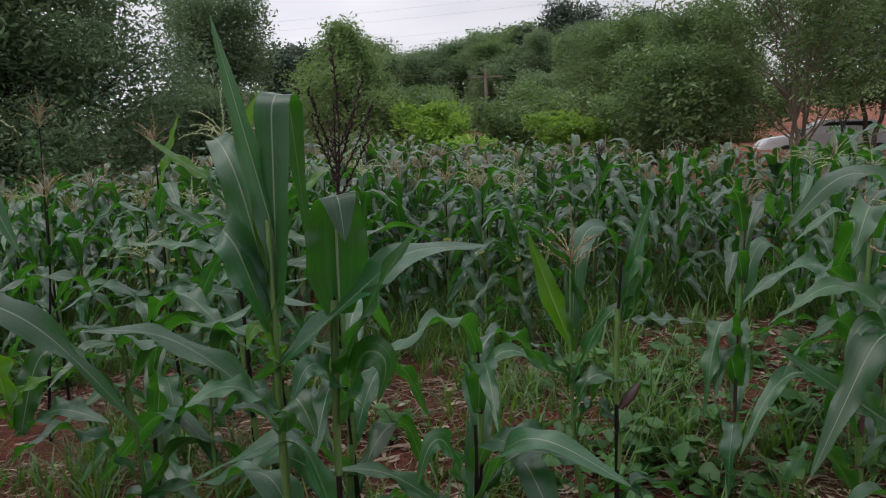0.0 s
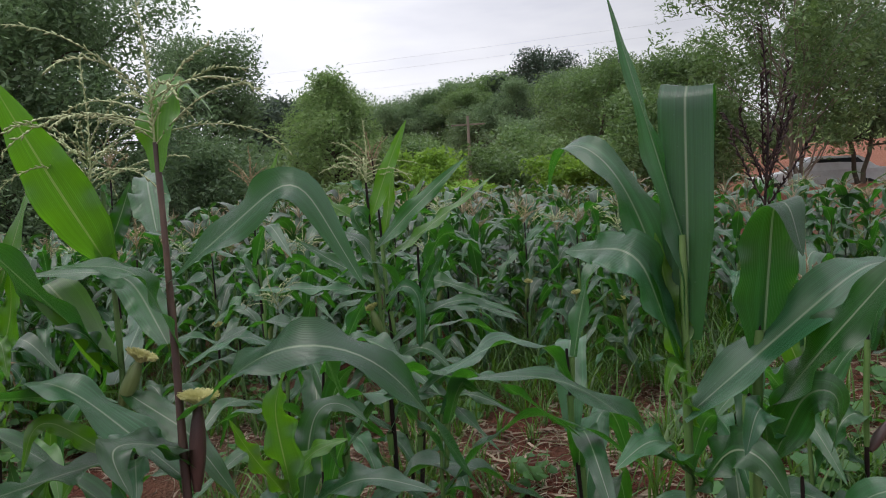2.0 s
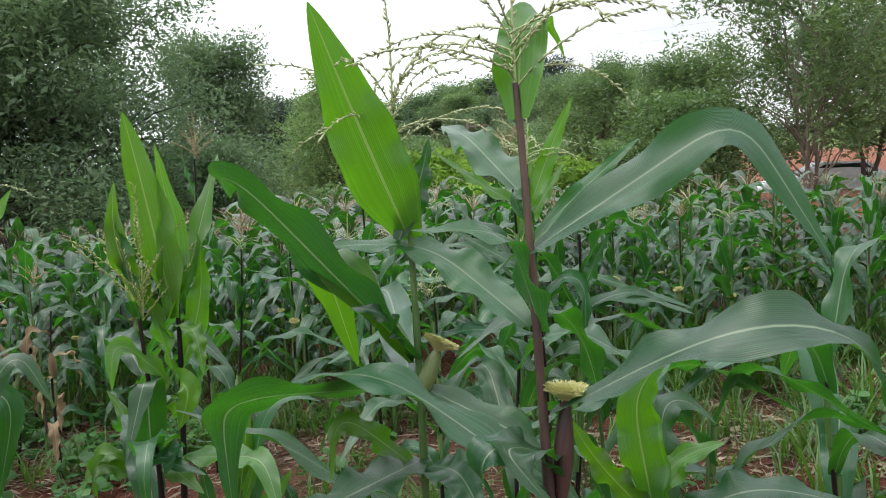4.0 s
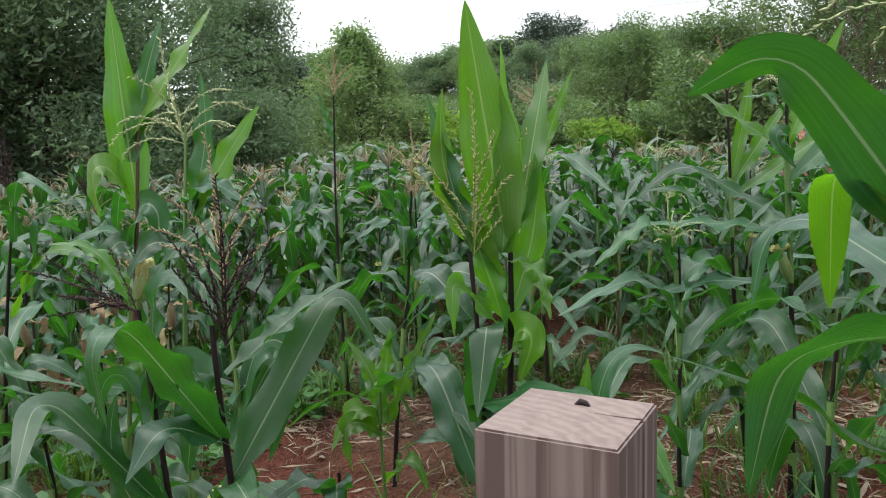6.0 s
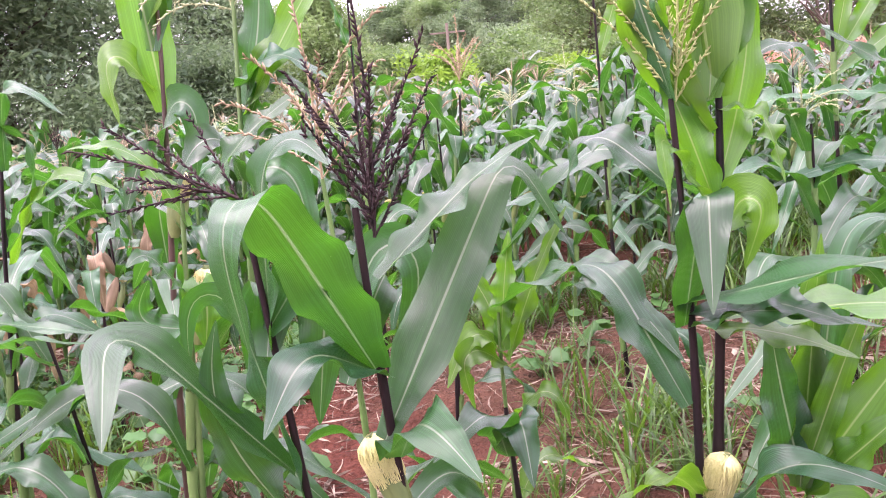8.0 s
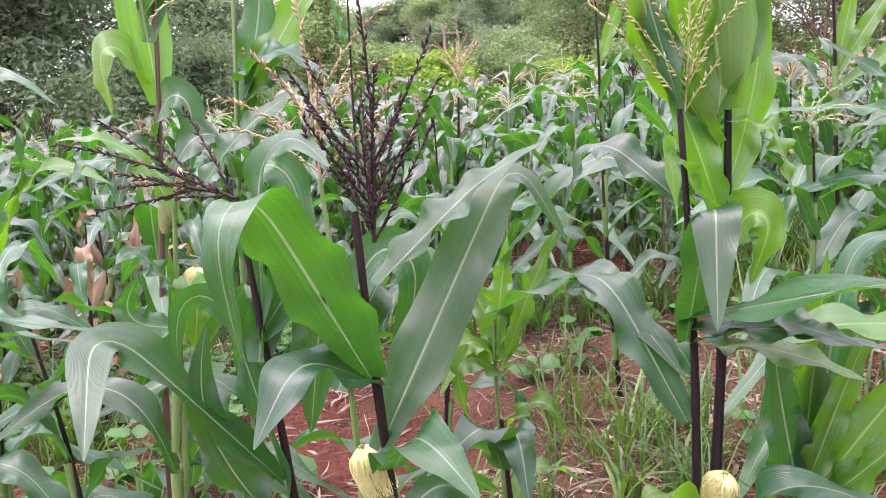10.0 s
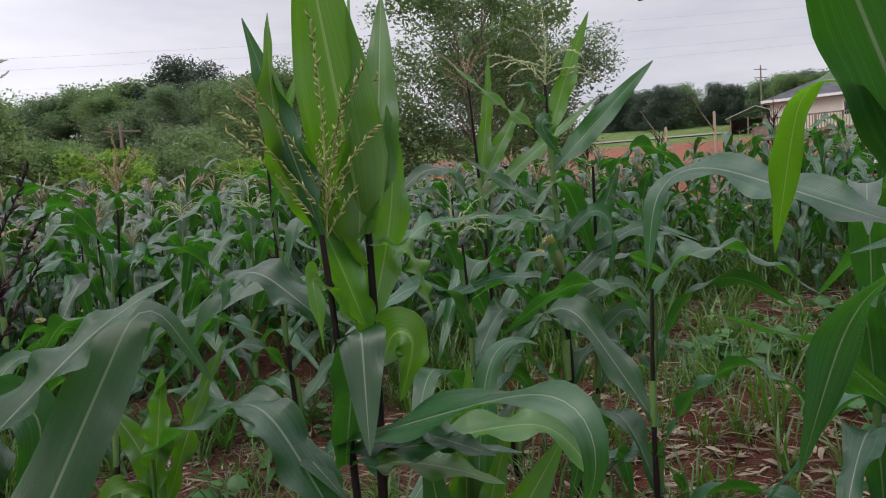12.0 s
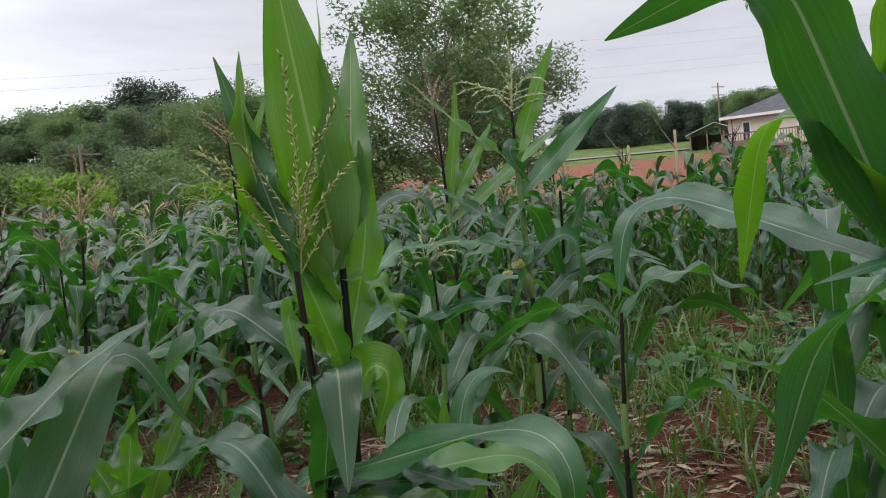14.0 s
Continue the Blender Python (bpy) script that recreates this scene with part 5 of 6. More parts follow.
c.leaf(1.204, -13, 0.398, 0.090, 64, -109, 0.55, 0.04, 44, 0, 0.012, 0.20, roll=30)
grown(c, 0.20, 1.35, 8, 41, 0.60, 0.085)

c = Corn(-1.160, 4.000, 1.878, "maize plant with a tan tassel and bright upper leaves", (-0.137, 0.0), 0.0120, STALK_DARK, seed=42)
c.tassel(1.787, "tan", 1.00, -10, 0, 11)
c.sheath(1.15, 1.42, 0.004)
c.leaf(1.418, 0, 0.547, 0.060, 79, 87, 0.69, 0.20, 0, 0, 0.012, 0.20, roll=80, mat=YOUNG_OR_BACKLIT_LEAF)
c.leaf(1.387, 0, 0.452, 0.070, 58, 56, 0.80, 0.15, 0, 0, 0.012, 0.20, roll=60, mat=YOUNG_OR_BACKLIT_LEAF)
c.leaf(1.324, 0, 0.766, 0.070, 35, 35, 0.54, 0.20, 0, 0, 0.012, 0.20, roll=50, mat=YOUNG_OR_BACKLIT_LEAF)
c.leaf(1.170, -168, 0.475, 0.070, 43, -12, 0.72, 0.10, -12, 0, 0.012, 0.20, roll=-30)
grown(c, 0.20, 1.20, 8, 43, 0.60, 0.085)

c = Corn(-1.228, 1.620, 0.700, "young bright green maize plant with upright leaves", (0.142, 0.0), 0.0120, STALK_GREEN, YOUNG_OR_BACKLIT_LEAF, seed=44)
c.leaf(1.086, 180, 0.380, 0.085, 81, 136, 0.64, 0.06, -56, 0, 0.012, 0.20, roll=80)
c.leaf(1.086, 0, 0.217, 0.060, 83, 13, 0.49, 0.15, 0, 0, 0.012, 0.20, roll=40)
c.leaf(1.073, 168, 0.258, 0.060, 44, 66, 0.77, 0.20, 12, 0, 0.012, 0.20, roll=70)
c.leaf(1.060, 78, 0.371, 0.070, 71, -47, 0.69, 0.08, -78, 0, 0.012, 0.20, roll=50, mat=CORN_LEAF)
c.leaf(1.060, -19, 0.362, 0.080, 36, -13, 0.53, 0.10, 9, 0, 0.012, 0.20, roll=30, mat=CORN_LEAF)
grown(c, 0.10, 0.40, 3, 45, 0.40, 0.060)

c = Corn(1.534, 2.100, 1.078, "maize plant with broad dark drooping leaves", (-0.057, 0.0), 0.0130, STALK_DARK, seed=50)
c.leaf(0.980, -168, 0.481, 0.090, 41, -39, 0.67, 0.08, 2, 0, 0.012, 0.20, roll=-30)
c.leaf(0.680, -158, 0.578, 0.085, 34, 35, 0.58, 0.20, -7, 0, 0.012, 0.20, roll=-50)
c.leaf(0.748, -161, 0.516, 0.080, 66, -65, 0.74, 0.06, 14, 0, 0.012, 0.20, roll=-40)
grown(c, 0.20, 1.30, 7, 51, 0.60, 0.090)
c.tassel(1.078, "tan", 1.00, 0, 0, 10)

c = Corn(0.174, 2.000, 0.850, "short maize plant with dark arching leaves", (0.027, 0.0), 0.0120, STALK_DARK, seed=52)
c.leaf(0.586, -43, 0.677, 0.100, 61, -26, 0.54, 0.08, 26, 0, 0.012, 0.20, roll=20)
c.leaf(0.586, -125, 0.455, 0.090, 67, -65, 0.69, 0.05, 4, 0, 0.012, 0.20, roll=-50)
c.leaf(0.533, -157, 0.497, 0.080, 42, -0, 0.70, 0.10, -3, 0, 0.012, 0.20, roll=-25)
grown(c, 0.15, 0.60, 3, 53, 0.45, 0.080)

c = Corn(-2.046, 4.400, 1.872, "maize plant with tan tassel and drooping leaves", (-0.086, 0.0), 0.0120, STALK_DARK, seed=54)
c.tassel(1.837, "tan", 1.00, 0, 0, 11)
c.leaf(1.587, 0, 0.512, 0.060, 72, 67, 0.66, 0.20, 0, 0, 0.012, 0.20, roll=80, mat=YOUNG_OR_BACKLIT_LEAF)
grown(c, 0.20, 1.40, 9, 55, 0.60, 0.090)

c = Corn(-3.287, 4.900, 2.098, "maize plant with tan tassel and a pale top leaf", (-0.002, 0.0), 0.0120, STALK_DARK, seed=56)
c.tassel(2.097, "tan", 1.10, 0, 0, 12)
c.leaf(1.775, 180, 0.366, 0.050, 75, 74, 0.59, 0.10, 0, 0, 0.012, 0.20, roll=70)
grown(c, 0.20, 1.40, 9, 57, 0.60, 0.090)

c = Corn(-3.531, 2.550, 1.454, "maize plant with a silky ear and green stalk", (0.178, 0.0), 0.0130, STALK_GREEN, seed=60)
c.leaf(1.233, -133, 0.189, 0.070, 60, -42, 0.75, 0.08, 12, 0, 0.012, 0.20, roll=-40)
c.leaf(1.151, -152, 0.203, 0.080, 12, 125, 0.54, 0.10, -28, 0, 0.012, 0.20, roll=-50)
c.leaf(1.272, -49, 0.178, 0.100, -42, -102, 0.30, 0.10, 49, 0, 0.012, 0.20, roll=60, mat=YOUNG_OR_BACKLIT_LEAF)
c.leaf(1.416, -8, 0.392, 0.080, 50, 29, 0.61, 0.12, 16, 0, 0.012, 0.20, roll=40)
c.leaf(1.390, 180, 0.359, 0.050, 66, -6, 0.62, 0.12, 0, 0, 0.012, 0.20, roll=-30, mat=YOUNG_OR_BACKLIT_LEAF)
c.ear(1.109, 20, 14, 0.190, 0.024, 0.075, False, False)
grown(c, 0.20, 1.00, 5, 61, 0.55, 0.090)

c = Corn(-3.849, 2.900, 1.100, "maize plant with drooping pale-lit leaves", (-0.109, 0.0), 0.0110, STALK_DARK, seed=62)
c.leaf(0.989, -94, 0.792, 0.060, 35, -6, 0.47, 0.20, 87, 0, 0.012, 0.20, roll=-20)
c.leaf(0.885, -42, 0.610, 0.070, 36, -118, 0.62, 0.06, 69, 0, 0.012, 0.20, roll=40)
grown(c, 0.20, 1.00, 6, 63, 0.55, 0.085)

c = Corn(-0.78, 2.25, 1.05, "leafy green maize plant without a tassel", (0.03, 0.02), 0.012, STALK_GREEN, seed=70)
grown(c, 0.12, 1.02, 9, 170, 0.62, 0.1, 0, 1.0)

c = Corn(-0.32, 2.50, 1.15, "leafy green maize plant without a tassel", (-0.03, 0.02), 0.012, STALK_DARK, seed=71)
grown(c, 0.12, 1.12, 9, 171, 0.62, 0.1, 67, 1.0)

c = Corn(-1.02, 2.20, 1.10, "leafy green maize plant without a tassel", (-0.03, 0.02), 0.012, STALK_GREEN, seed=73)
grown(c, 0.12, 1.07, 9, 173, 0.62, 0.1, 201, 1.0)

c = Corn(0.15, 2.35, 1.00, "leafy green maize plant without a tassel", (0.03, 0.02), 0.012, STALK_DARK, seed=74)
grown(c, 0.12, 0.97, 9, 174, 0.62, 0.1, 268, 1.0)

c = Corn(-1.30, 2.75, 1.10, "leafy green maize plant without a tassel", (0.03, 0.02), 0.012, STALK_DARK, seed=80)
grown(c, 0.12, 1.07, 9, 180, 0.62, 0.1, 310, 1.0)

c = Corn(-4.40, 3.30, 1.30, "leafy green maize plant without a tassel", (0.03, 0.02), 0.012, STALK_GREEN, seed=82)
grown(c, 0.12, 1.26, 9, 182, 0.62, 0.1, 84, 1.0)

c = Corn(1.60, 2.90, 1.20, "leafy green maize plant without a tassel", (0.03, 0.02), 0.012, STALK_RED, seed=84)
grown(c, 0.12, 1.16, 9, 184, 0.62, 0.1, 218, 1.0)


def withered(x, y, height, seed, turn):
    """A topped plant left to ripen: a dark stalk, dead hanging leaves and a drying ear."""
    c = Corn(x, y, height, "withered topped maize plant with a dry tan ear", (0.03, 0.02), 0.012, STALK_DARK, seed=seed)
    r = random.Random(seed)
    for i in range(5):
        c.leaf(height * (0.35 + 0.13 * i), turn + i * 160 + r.uniform(-20, 20), r.uniform(0.3, 0.45), r.uniform(0.05, 0.08), r.uniform(10, 40), -88, 0.3, 0.08, r.uniform(-30, 30), r.uniform(-60, 60), 0.02, 0.3, mat=DRY_LEAF)
    for i in range(3):
        c.leaf(height * (0.6 + 0.15 * i), turn + 90 + i * 170, r.uniform(0.4, 0.55), 0.085, 50, -70, 0.4, 0.08, r.uniform(-30, 30), r.uniform(-40, 40), 0.016, 0.2)
    c.ear(height * 0.62, turn, 22, 0.2, 0.028, 0.0, dry=True)
    c.ear(height * 0.45, turn + 170, 16, 0.17, 0.024, 0.03, True)


for spot in ((-5.3, 4.8, 1.25, 90, -80), (-4.72, 4.65, 1.15, 91, 20), (-4.45, 5.0, 1.2, 92, -60), (-5.75, 4.4, 1.2, 93, 10), (-4.95, 5.3, 1.25, 94, -120), (-5.9, 5.2, 1.3, 95, 45)):
    withered(*spot)


# ---- fence post ----
def make_post():
    """A square sawn post, its worn top cut flat with a drying crack."""
    ob = new("fence_post")
    ob.location = (-2.195, 0.927, floor_at(-2.195, 0.927) - 0.05)
    ob.rotation_euler = (0, 0, radians(-23.4))
    tagged(ob, "weathered grey-brown square wooden post with a cracked top", "post")
    top = 1.658 - ob.location[2]
    a = 0.0478
    # one squared section, split by a drying crack that runs in from one side
    rim = [(-a, -a), (a, -a), (a, 0.0095), (0.03, 0.0106), (0.004, 0.0118), (0.03, 0.0124), (a, 0.0130), (a, a), (-a, a)]
    bm = bmesh.new()
    low = [bm.verts.new((x, y, 0)) for x, y in rim]
    high = [bm.verts.new((x, y, top + 0.0016 * noise.noise((x * 40, y * 40, 1.0)))) for x, y in rim]
    for i in range(len(rim)):
        j = (i + 1) % len(rim)
        bm.faces.new((low[i], low[j], high[j], high[i]))
    bm.faces.new(high)
    bm.faces.new(low[::-1])
    bmesh.ops.bevel(bm, geom=[e for e in bm.edges if min(v.co.z for v in e.verts) > 0.5 and abs(e.verts[0].co.y) + abs(e.verts[1].co.y) > 0.03], offset=0.0016, segments=2, affect="EDGES")
    bmesh.ops.triangulate(bm, faces=[f for f in bm.faces if len(f.verts) > 4])
    me = bpy.data.meshes.new("post_body")
    bm.to_mesh(me)
    bm.free()
    me.materials.append(POST_WOOD)
    me.materials.append(POST_END)
    for face in me.polygons:
        face.material_index = 1 if face.normal.z > 0.7 else 0
    part("post_body", me, ob)
    # small dark beetle-like thing on the top
    v, f = tube([(-0.004, 0.024, top - 0.001), (0.0, 0.025, top + 0.002), (0.004, 0.024, top + 0.0015), (0.007, 0.023, top)], [0.0012, 0.0026, 0.0022, 0.0008], 7)
    part("knot", mesh_of("knot", [(v, f, None, 0)], [STALK_DARK]), ob, "small dark beetle-like thing on the post top")


make_post()


make_trees()
make_grass()
make_litter()
make_weeds()


# ---- buildings and things beyond the field ----
def box(bm, x0, x1, y0, y1, z0, z1, bevel=0.0):
    g = bmesh.ops.create_cube(bm, size=1.0, matrix=Matrix.Translation(((x0 + x1) / 2, (y0 + y1) / 2, (z0 + z1) / 2)) @ Matrix.Diagonal((x1 - x0, y1 - y0, z1 - z0, 1)))
    if bevel:
        es = list({e for v in g["verts"] for e in v.link_edges})
        bmesh.ops.bevel(bm, geom=es, offset=bevel, segments=2, affect="EDGES")


def solid(name, boxes, mat, parent, label="", bevel=0.0):
    bm = bmesh.new()
    for b in boxes:
        box(bm, *b, bevel)
    me = bpy.data.meshes.new(name)
    bm.to_mesh(me)
    bm.free()
    me.materials.append(mat)
    return part(name, me, parent, label)


def shape(name, verts, faces, mat, parent, label=""):
    me = bpy.data.meshes.new(name)
    me.from_pydata(verts, [], faces)
    me.materials.append(mat)
    return part(name, me, parent, label)


SIDING = plain_material("cream_siding", (0.62, 0.57, 0.47), (0.70, 0.65, 0.55), 0.8, 0.7, 0.1)
SHINGLE = plain_material("dark_shingle", (0.045, 0.048, 0.055), (0.085, 0.088, 0.095), 1.5, 0.9, 0.3)
TRIM = plain_material("white_trim", (0.72, 0.72, 0.72), (0.8, 0.8, 0.8), 2.0, 0.5, 0.05)
DECK = plain_material("deck_wood", (0.16, 0.12, 0.095), (0.27, 0.21, 0.17), 3.0, 0.85, 0.2)
METAL = plain_material("pale_metal_roof", (0.42, 0.45, 0.48), (0.55, 0.58, 0.6), 1.0, 0.45, 0.1, metal=0.3)
CAR_PAINT = plain_material("white_car_paint", (0.70, 0.72, 0.75), (0.78, 0.79, 0.82), 1.0, 0.25, 0.02)
GLASS = plain_material("dark_window_glass", (0.02, 0.025, 0.03), (0.035, 0.04, 0.045), 1.0, 0.08, 0.0)
TYRE = plain_material("tyre_rubber", (0.02, 0.02, 0.02), (0.035, 0.035, 0.035), 5.0, 0.9, 0.2)
STAKE_WOOD = plain_material("stake_wood", (0.30, 0.22, 0.15), (0.46, 0.36, 0.26), 9.0, 0.85, 0.3, stretch=(1, 1, 0.1))
WIRE = plain_material("grey_wire", (0.4, 0.4, 0.42), (0.5, 0.5, 0.52), 1.0, 0.6, 0.0)


def make_house():
    ob = new("house")
    ob.location = (43.4, 48.2, 4.15)
    ob.rotation_euler = (0, 0, radians(-62))
    tagged(ob, "cream single-storey house with dark hipped roof and wooden deck", "house")
    w, d, h = 13.0, 8.0, 2.45
    # walls of the front with openings cut through
    holes = [(1.1, 1.75, 0.0, 1.95), (5.2, 6.0, 0.7, 1.9), (6.2, 7.0, 0.7, 1.9), (9.0, 10.2, 0.8, 1.9)]
    xs, last = [], 0.0
    for x0, x1, z0, z1 in holes:
        xs.append((last, x0, 0, 0.2, -1.6, h))
        xs.append((x0, x1, 0, 0.2, z1, h))
        xs.append((x0, x1, 0, 0.2, -1.6, z0))
        last = x1
    xs.append((last, w, 0, 0.2, -1.6, h))
    for piece in xs:
        if piece[5] - piece[4] > 0.01:
            solid("wall", [piece], SIDING, ob)
    solid("wall", [(0, 0.2, 0.2, d, -1.6, h)], SIDING, ob)
    solid("wall", [(w - 0.2, w, 0.2, d, -1.6, h)], SIDING, ob)
    solid("wall", [(0.2, w - 0.2, d - 0.2, d, -1.6, h)], SIDING, ob)
    o, r = 0.45, 2.0
    verts = [(-o, -o, h), (w + o, -o, h), (w + o, d + o, h), (-o, d + o, h), (d / 2, d / 2, h + r), (w - d / 2, d / 2, h + r),
             (-o, -o, h - 0.18), (w + o, -o, h - 0.18), (w + o, d + o, h - 0.18), (-o, d + o, h - 0.18)]
    shape("roof", verts, [(0, 1, 5, 4), (1, 2, 5), (2, 3, 4, 5), (3, 0, 4), (9, 8, 7, 6)], SHINGLE, ob)
    solid("gutter", [(-o - 0.06, w + o + 0.06, -o - 0.08, -o, h - 0.2, h + 0.01), (-o - 0.08, -o, -o, d + o, h - 0.2, h + 0.01)], TRIM, ob, "white gutter")
    for x0, x1, z0, z1 in holes:
        win = solid("window" if z0 > 0 else "door", [(x0 + 0.08, x1 - 0.08, 0.06, 0.12, z0 + 0.08, z1 - 0.08)], GLASS, ob)
        solid("frame", [(x0, x0 + 0.08, -0.02, 0.16, z0, z1), (x1 - 0.08, x1, -0.02, 0.16, z0, z1), (x0 + 0.08, x1 - 0.08, -0.02, 0.16, z1 - 0.08, z1), (x0 + 0.08, x1 - 0.08, -0.02, 0.16, z0, z0 + 0.08)], TRIM, win)
    solid("deck", [(0.2, 9.5, -2.4, 0.0, -0.25, -0.1)], DECK, ob, "brown wooden deck")
    for i in range(6):
        solid("deck_post", [(0.2 + i * 1.83, 0.34 + i * 1.83, -2.4, -2.26, -2.2, 1.0)], DECK, ob)
    solid("handrail", [(0.2, 9.5, -2.42, -2.28, 0.9, 0.99)], DECK, ob)
    for i in range(44):
        solid("baluster", [(0.42 + i * 0.205, 0.47 + i * 0.205, -2.37, -2.33, -0.1, 0.9)], DECK, ob)
    v, f = tube([(d / 2 + 0.5, d / 2 - 1.2, h + 1.3), (d / 2 + 0.5, d / 2 - 1.2, h + 1.9)], [0.06, 0.06], 8)
    part("vent_pipe", mesh_of("vent_pipe", [(v, f, None, 0)], [TRIM]), ob)


def make_barn():
    ob = new("open_barn")
    ob.location = (*polar(43.3, 85), 4.7)
    ob.rotation_euler = (0, 0, radians(-43))
    tagged(ob, "open-fronted barn with pale metal gable roof", "barn")
    w, d, h, r = 5.0, 6.0, 2.0, 1.0
    solid("wall", [(-w / 2, -w / 2 + 0.12, 0, d, -1, h)], DECK, ob)
    solid("wall", [(w / 2 - 0.12, w / 2, 0, d, -1, h)], DECK, ob)
    solid("wall", [(-w / 2 + 0.12, w / 2 - 0.12, d - 0.12, d, -1, h)], DECK, ob)
    for sgn in (-1, 1):
        shape("roof", [(sgn * (w / 2 + 0.4), -0.4, h - 0.15), (sgn * (w / 2 + 0.4), d + 0.4, h - 0.15), (0, d + 0.4, h + r), (0, -0.4, h + r),
                       (sgn * (w / 2 + 0.4), -0.4, h - 0.22), (sgn * (w / 2 + 0.4), d + 0.4, h - 0.22), (0, d + 0.4, h + r - 0.07), (0, -0.4, h + r - 0.07)],
              [(0, 1, 2, 3), (7, 6, 5, 4), (0, 3, 7, 4), (1, 5, 6, 2), (0, 4, 5, 1)], METAL, ob)
    for x in (-w / 2, -w / 6, w / 6, w / 2 - 0.14):
        solid("post", [(x, x + 0.14, -0.1, 0.04, -1, h)], DECK, ob)


def make_trailer():
    ob = new("utility_trailer")
    ob.location = (*polar(44.4, 58), 2.9)
    ob.rotation_euler = (0, 0, radians(-35))
    tagged(ob, "grey-brown board-sided utility trailer near the house", "trailer")
    for i in range(4):
        solid("side_board", [(-1.3, 1.3, -0.75, -0.71, 0.55 + i * 0.22, 0.74 + i * 0.22)], DECK, ob)
        solid("side_board", [(-1.3, 1.3, 0.71, 0.75, 0.55 + i * 0.22, 0.74 + i * 0.22)], DECK, ob)
    solid("bed", [(-1.3, 1.3, -0.7, 0.7, 0.42, 0.54)], DECK, ob)
    solid("tongue", [(1.3, 2.4, -0.05, 0.05, 0.42, 0.5)], TYRE, ob)
    for y in (-0.85, 0.85):
        v, f = tube([(0, y - 0.09, 0.33), (0, y - 0.07, 0.33), (0, y + 0.07, 0.33), (0, y + 0.09, 0.33)], [0.2, 0.33, 0.33, 0.2], 20)
        part("wheel", mesh_of("wheel", [(v, f, None, 0)], [TYRE]), ob)


def make_car(x, y, z, turn, label):
    ob = new("car")
    ob.location = (x, y, z)
    ob.rotation_euler = (0, 0, radians(turn))
    tagged(ob, label, "car")
    prof = [(-2.2, 0.35), (-2.25, 0.75), (-2.1, 0.98), (-1.7, 1.02), (-1.2, 1.42), (0.2, 1.46), (0.95, 1.02), (2.0, 0.86), (2.25, 0.62), (2.2, 0.35)]
    bm = bmesh.new()
    sides = []
    for sy, inset in ((-0.86, 0.0), (0.86, 0.0)):
        sides.append([bm.verts.new((px, sy * (0.86 if pz > 1.1 else 1.0), pz)) for px, pz in prof])
    n = len(prof)
    for i in range(n):
        j = (i + 1) % n
        bm.faces.new((sides[0][i], sides[0][j], sides[1][j], sides[1][i]))
    bm.faces.new(sides[0][::-1])
    bm.faces.new(sides[1])
    bmesh.ops.recalc_face_normals(bm, faces=bm.faces[:])
    bmesh.ops.bevel(bm, geom=bm.edges[:], offset=0.05, segments=2, affect="EDGES")
    me = bpy.data.meshes.new("body")
    bm.to_mesh(me)
    bm.free()
    me.materials.append(CAR_PAINT)
    part("body", me, ob)
    for sy in (-1, 1):
        shape("side_window", [(-1.45, sy * 0.845, 1.04), (0.75, sy * 0.845, 1.04), (0.15, sy * 0.775, 1.36), (-1.1, sy * 0.775, 1.36),
                              (-1.45, sy * 0.8, 1.04), (0.75, sy * 0.8, 1.04), (0.15, sy * 0.73, 1.36), (-1.1, sy * 0.73, 1.36)],
              [(0, 1, 2, 3), (7, 6, 5, 4), (0, 4, 5, 1), (2, 6, 7, 3), (1, 5, 6, 2), (0, 3, 7, 4)], GLASS, ob)
    shape("windscreen", [(0.98, -0.66, 1.04), (0.98, 0.66, 1.04), (0.28, 0.6, 1.43), (0.28, -0.6, 1.43), (0.9, -0.66, 1.0), (0.9, 0.66, 1.0), (0.2, 0.6, 1.38), (0.2, -0.6, 1.38)],
          [(0, 1, 2, 3), (7, 6, 5, 4), (0, 4, 5, 1), (2, 6, 7, 3), (1, 5, 6, 2), (0, 3, 7, 4)], GLASS, ob)
    for px in (-1.35, 1.4):
        for sy in (-0.8, 0.8):
            v, f = tube([(px, sy - 0.1, 0.33), (px, sy - 0.09, 0.33), (px, sy + 0.09, 0.33), (px, sy + 0.1, 0.33)], [0.2, 0.33, 0.33, 0.2], 20)
            wh = part("wheel", mesh_of("wheel", [(v, f, None, 0)], [TYRE]), ob)
            v, f = tube([(px, sy * 1.02 - 0.1, 0.33), (px, sy * 1.02, 0.33), (px, sy * 1.02 + 0.1, 0.33)], [0.01, 0.2, 0.01], 12)
            part("rim", mesh_of("rim", [(v, f, None, 0)], [METAL]), wh)


def make_stake(x, y, height, forks, seed):
    rnd = random.Random(seed)
    ob = new("wooden_stake")
    ob.location = (x, y, floor_at(x, y) - 0.05)
    tagged(ob, "pale bare wooden stake standing in the field", "stake", "stakes in the field")
    v, f = tube([(0, 0, 0), (0.01, 0, height * 0.5), (0, 0, height - 0.01), (0, 0, height)], [0.028, 0.026, 0.024, 0.012], 8)
    part("pole", mesh_of("pole", [(v, f, None, 0)], [STAKE_WOOD]), ob)
    for i in range(forks):
        a = rnd.choice([-1, 1])
        v, f = tube([(0, 0, height * 0.8), (a * 0.25, 0.02, height * 0.98), (a * 0.5, 0.05, height * 1.2)], [0.014, 0.011, 0.004], 5)
        part("branch", mesh_of("branch", [(v, f, None, 0)], [STAKE_WOOD]), ob)


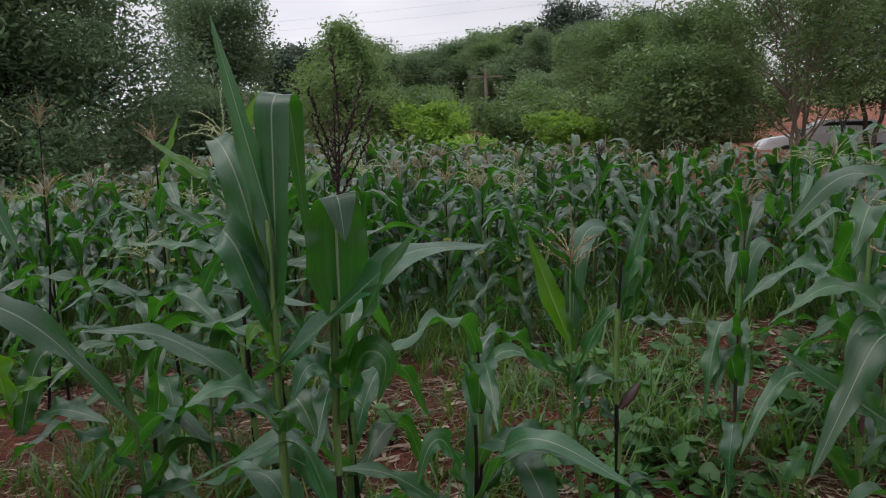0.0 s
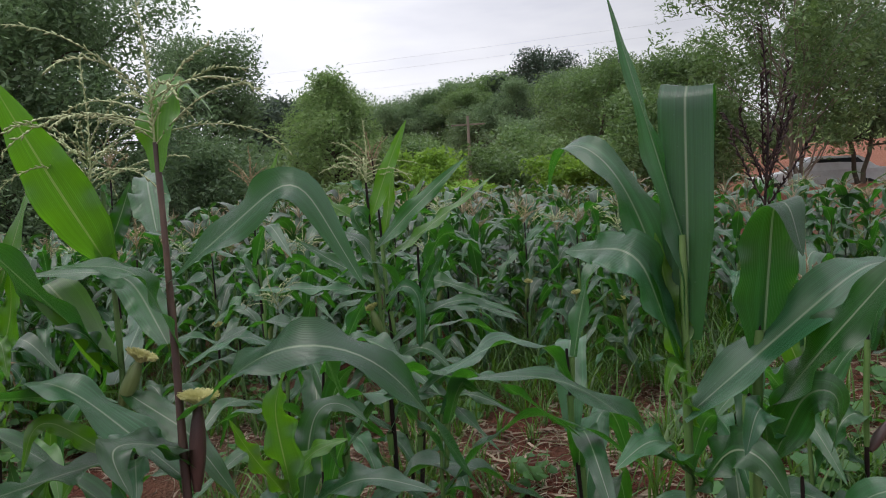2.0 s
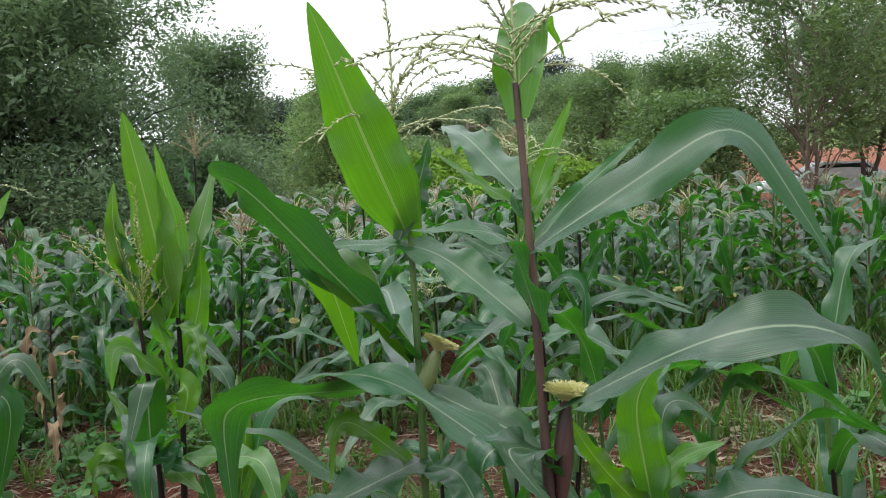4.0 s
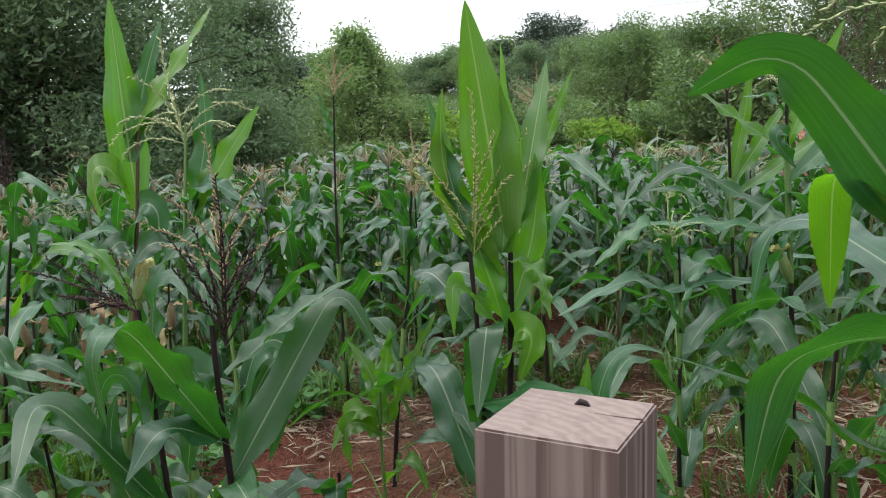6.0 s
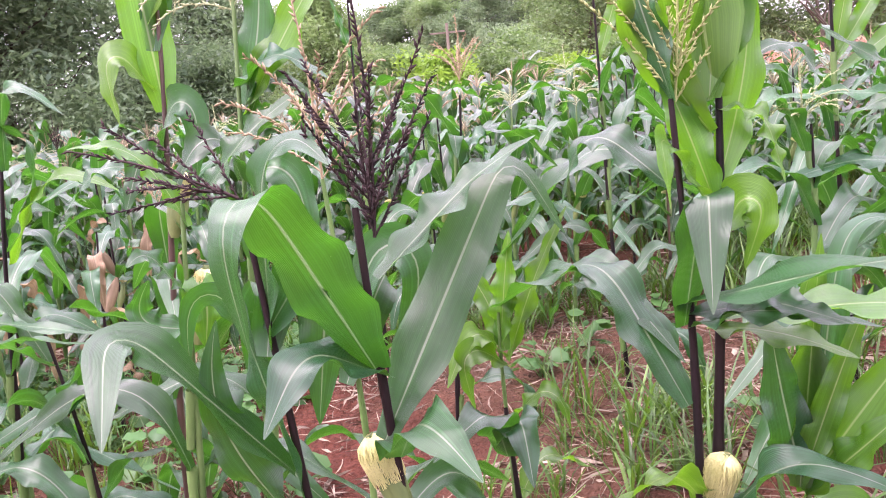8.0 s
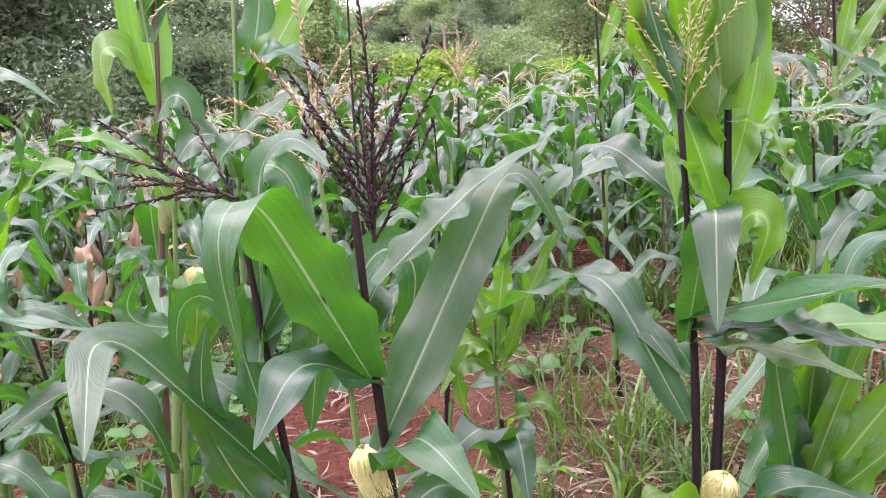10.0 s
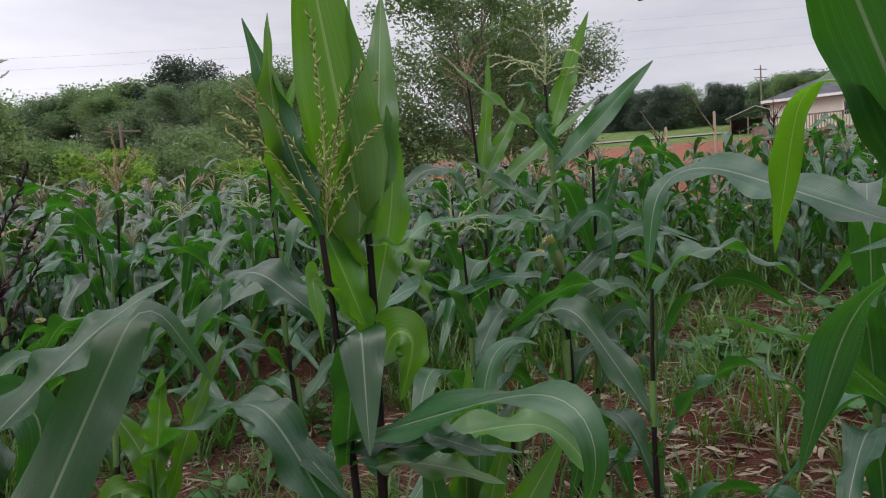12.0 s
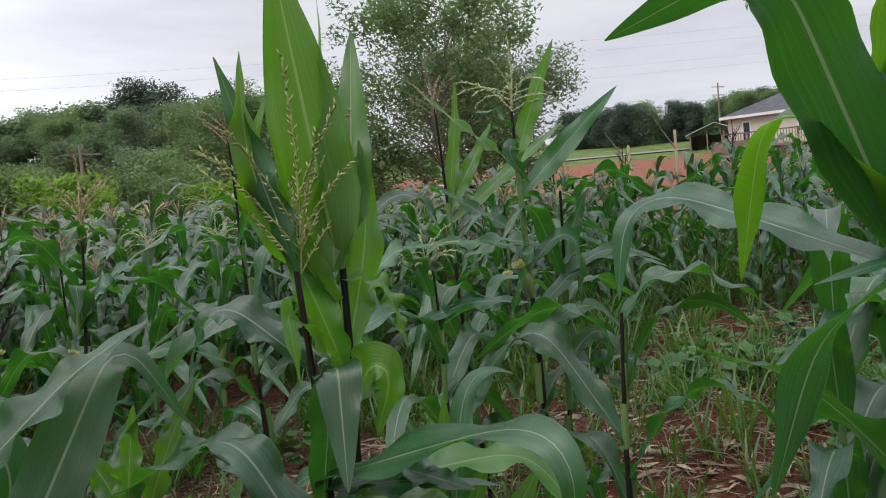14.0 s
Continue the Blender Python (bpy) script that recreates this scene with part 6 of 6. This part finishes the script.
def make_pole(x, y, z, height, arms):
    ob = new("utility_pole")
    ob.location = (x, y, z)
    tagged(ob, "weathered wooden utility pole with a cross-arm", "utility pole", "utility poles")
    v, f = tube([(0, 0, 0), (0, 0, height / 2), (0, 0, height)], [0.10, 0.09, 0.07], 8)
    part("pole", mesh_of("pole", [(v, f, None, 0)], [BARK_PALE]), ob)
    for k in range(arms):
        solid("cross_arm", [(-0.9, 0.9, -0.04, 0.04, height - 0.5 - k * 0.9, height - 0.42 - k * 0.9)], BARK_PALE, ob)


def make_wires():
    for k, (hl, hr) in enumerate([(17.0, 24.5), (18.8, 26.0), (21.5, 29.0), (23.0, 31.0)]):
        s = np.linspace(0, 1, 40)
        a, b = np.array([-60.0, 130.0, hl]), np.array([150.0, 95.0, hr])
        p = a + (b - a) * s[:, None]
        p[:, 2] -= 7.0 * s * (1 - s)
        v, f = tube(p, np.full(40, 0.013), 4)
        ob = new("power_line", mesh_of("power_line", [(v, f, None, 0)], [WIRE]))
        tagged(ob, "thin grey overhead power line against the sky", "power line", "overhead power lines")


def make_track():
    """A pale gravel track along the far edge of the turf."""
    vs, fs = [], []
    for i in range(25):
        for r in (88, 90.5):
            x, y = polar(30 + i * 1.1, r)
            vs.append((x, y, lie(x, y) + 0.12))
    for i in range(24):
        fs.append((2 * i, 2 * i + 2, 2 * i + 3, 2 * i + 1))
    me = bpy.data.meshes.new("gravel_track")
    me.from_pydata(vs, [], fs)
    me.materials.append(plain_material("pale_gravel", (0.22, 0.21, 0.18), (0.32, 0.30, 0.27), 2.0, 0.95, 0.3))
    tagged(new("road", me), "pale gravel track along the turf", "road", kind="structure")


make_house()
make_barn()
make_trailer()
make_car(18.6, 16.6, lie(18.6, 16.6) - 0.25, 150, "white parked car behind the maize")
make_car(9.2, 27.5, lie(9.2, 27.5) - 0.55, 175, "white parked car below the trees")
make_stake(6.0, 12.2, 1.55, 1, 1)
make_stake(6.9, 12.0, 1.75, 2, 2)
make_pole(*polar(-1.5, 40), 0.8, 5.0, 1)
make_pole(*polar(43.7, 92), 5.0, 7.5, 2)
make_wires()
make_track()
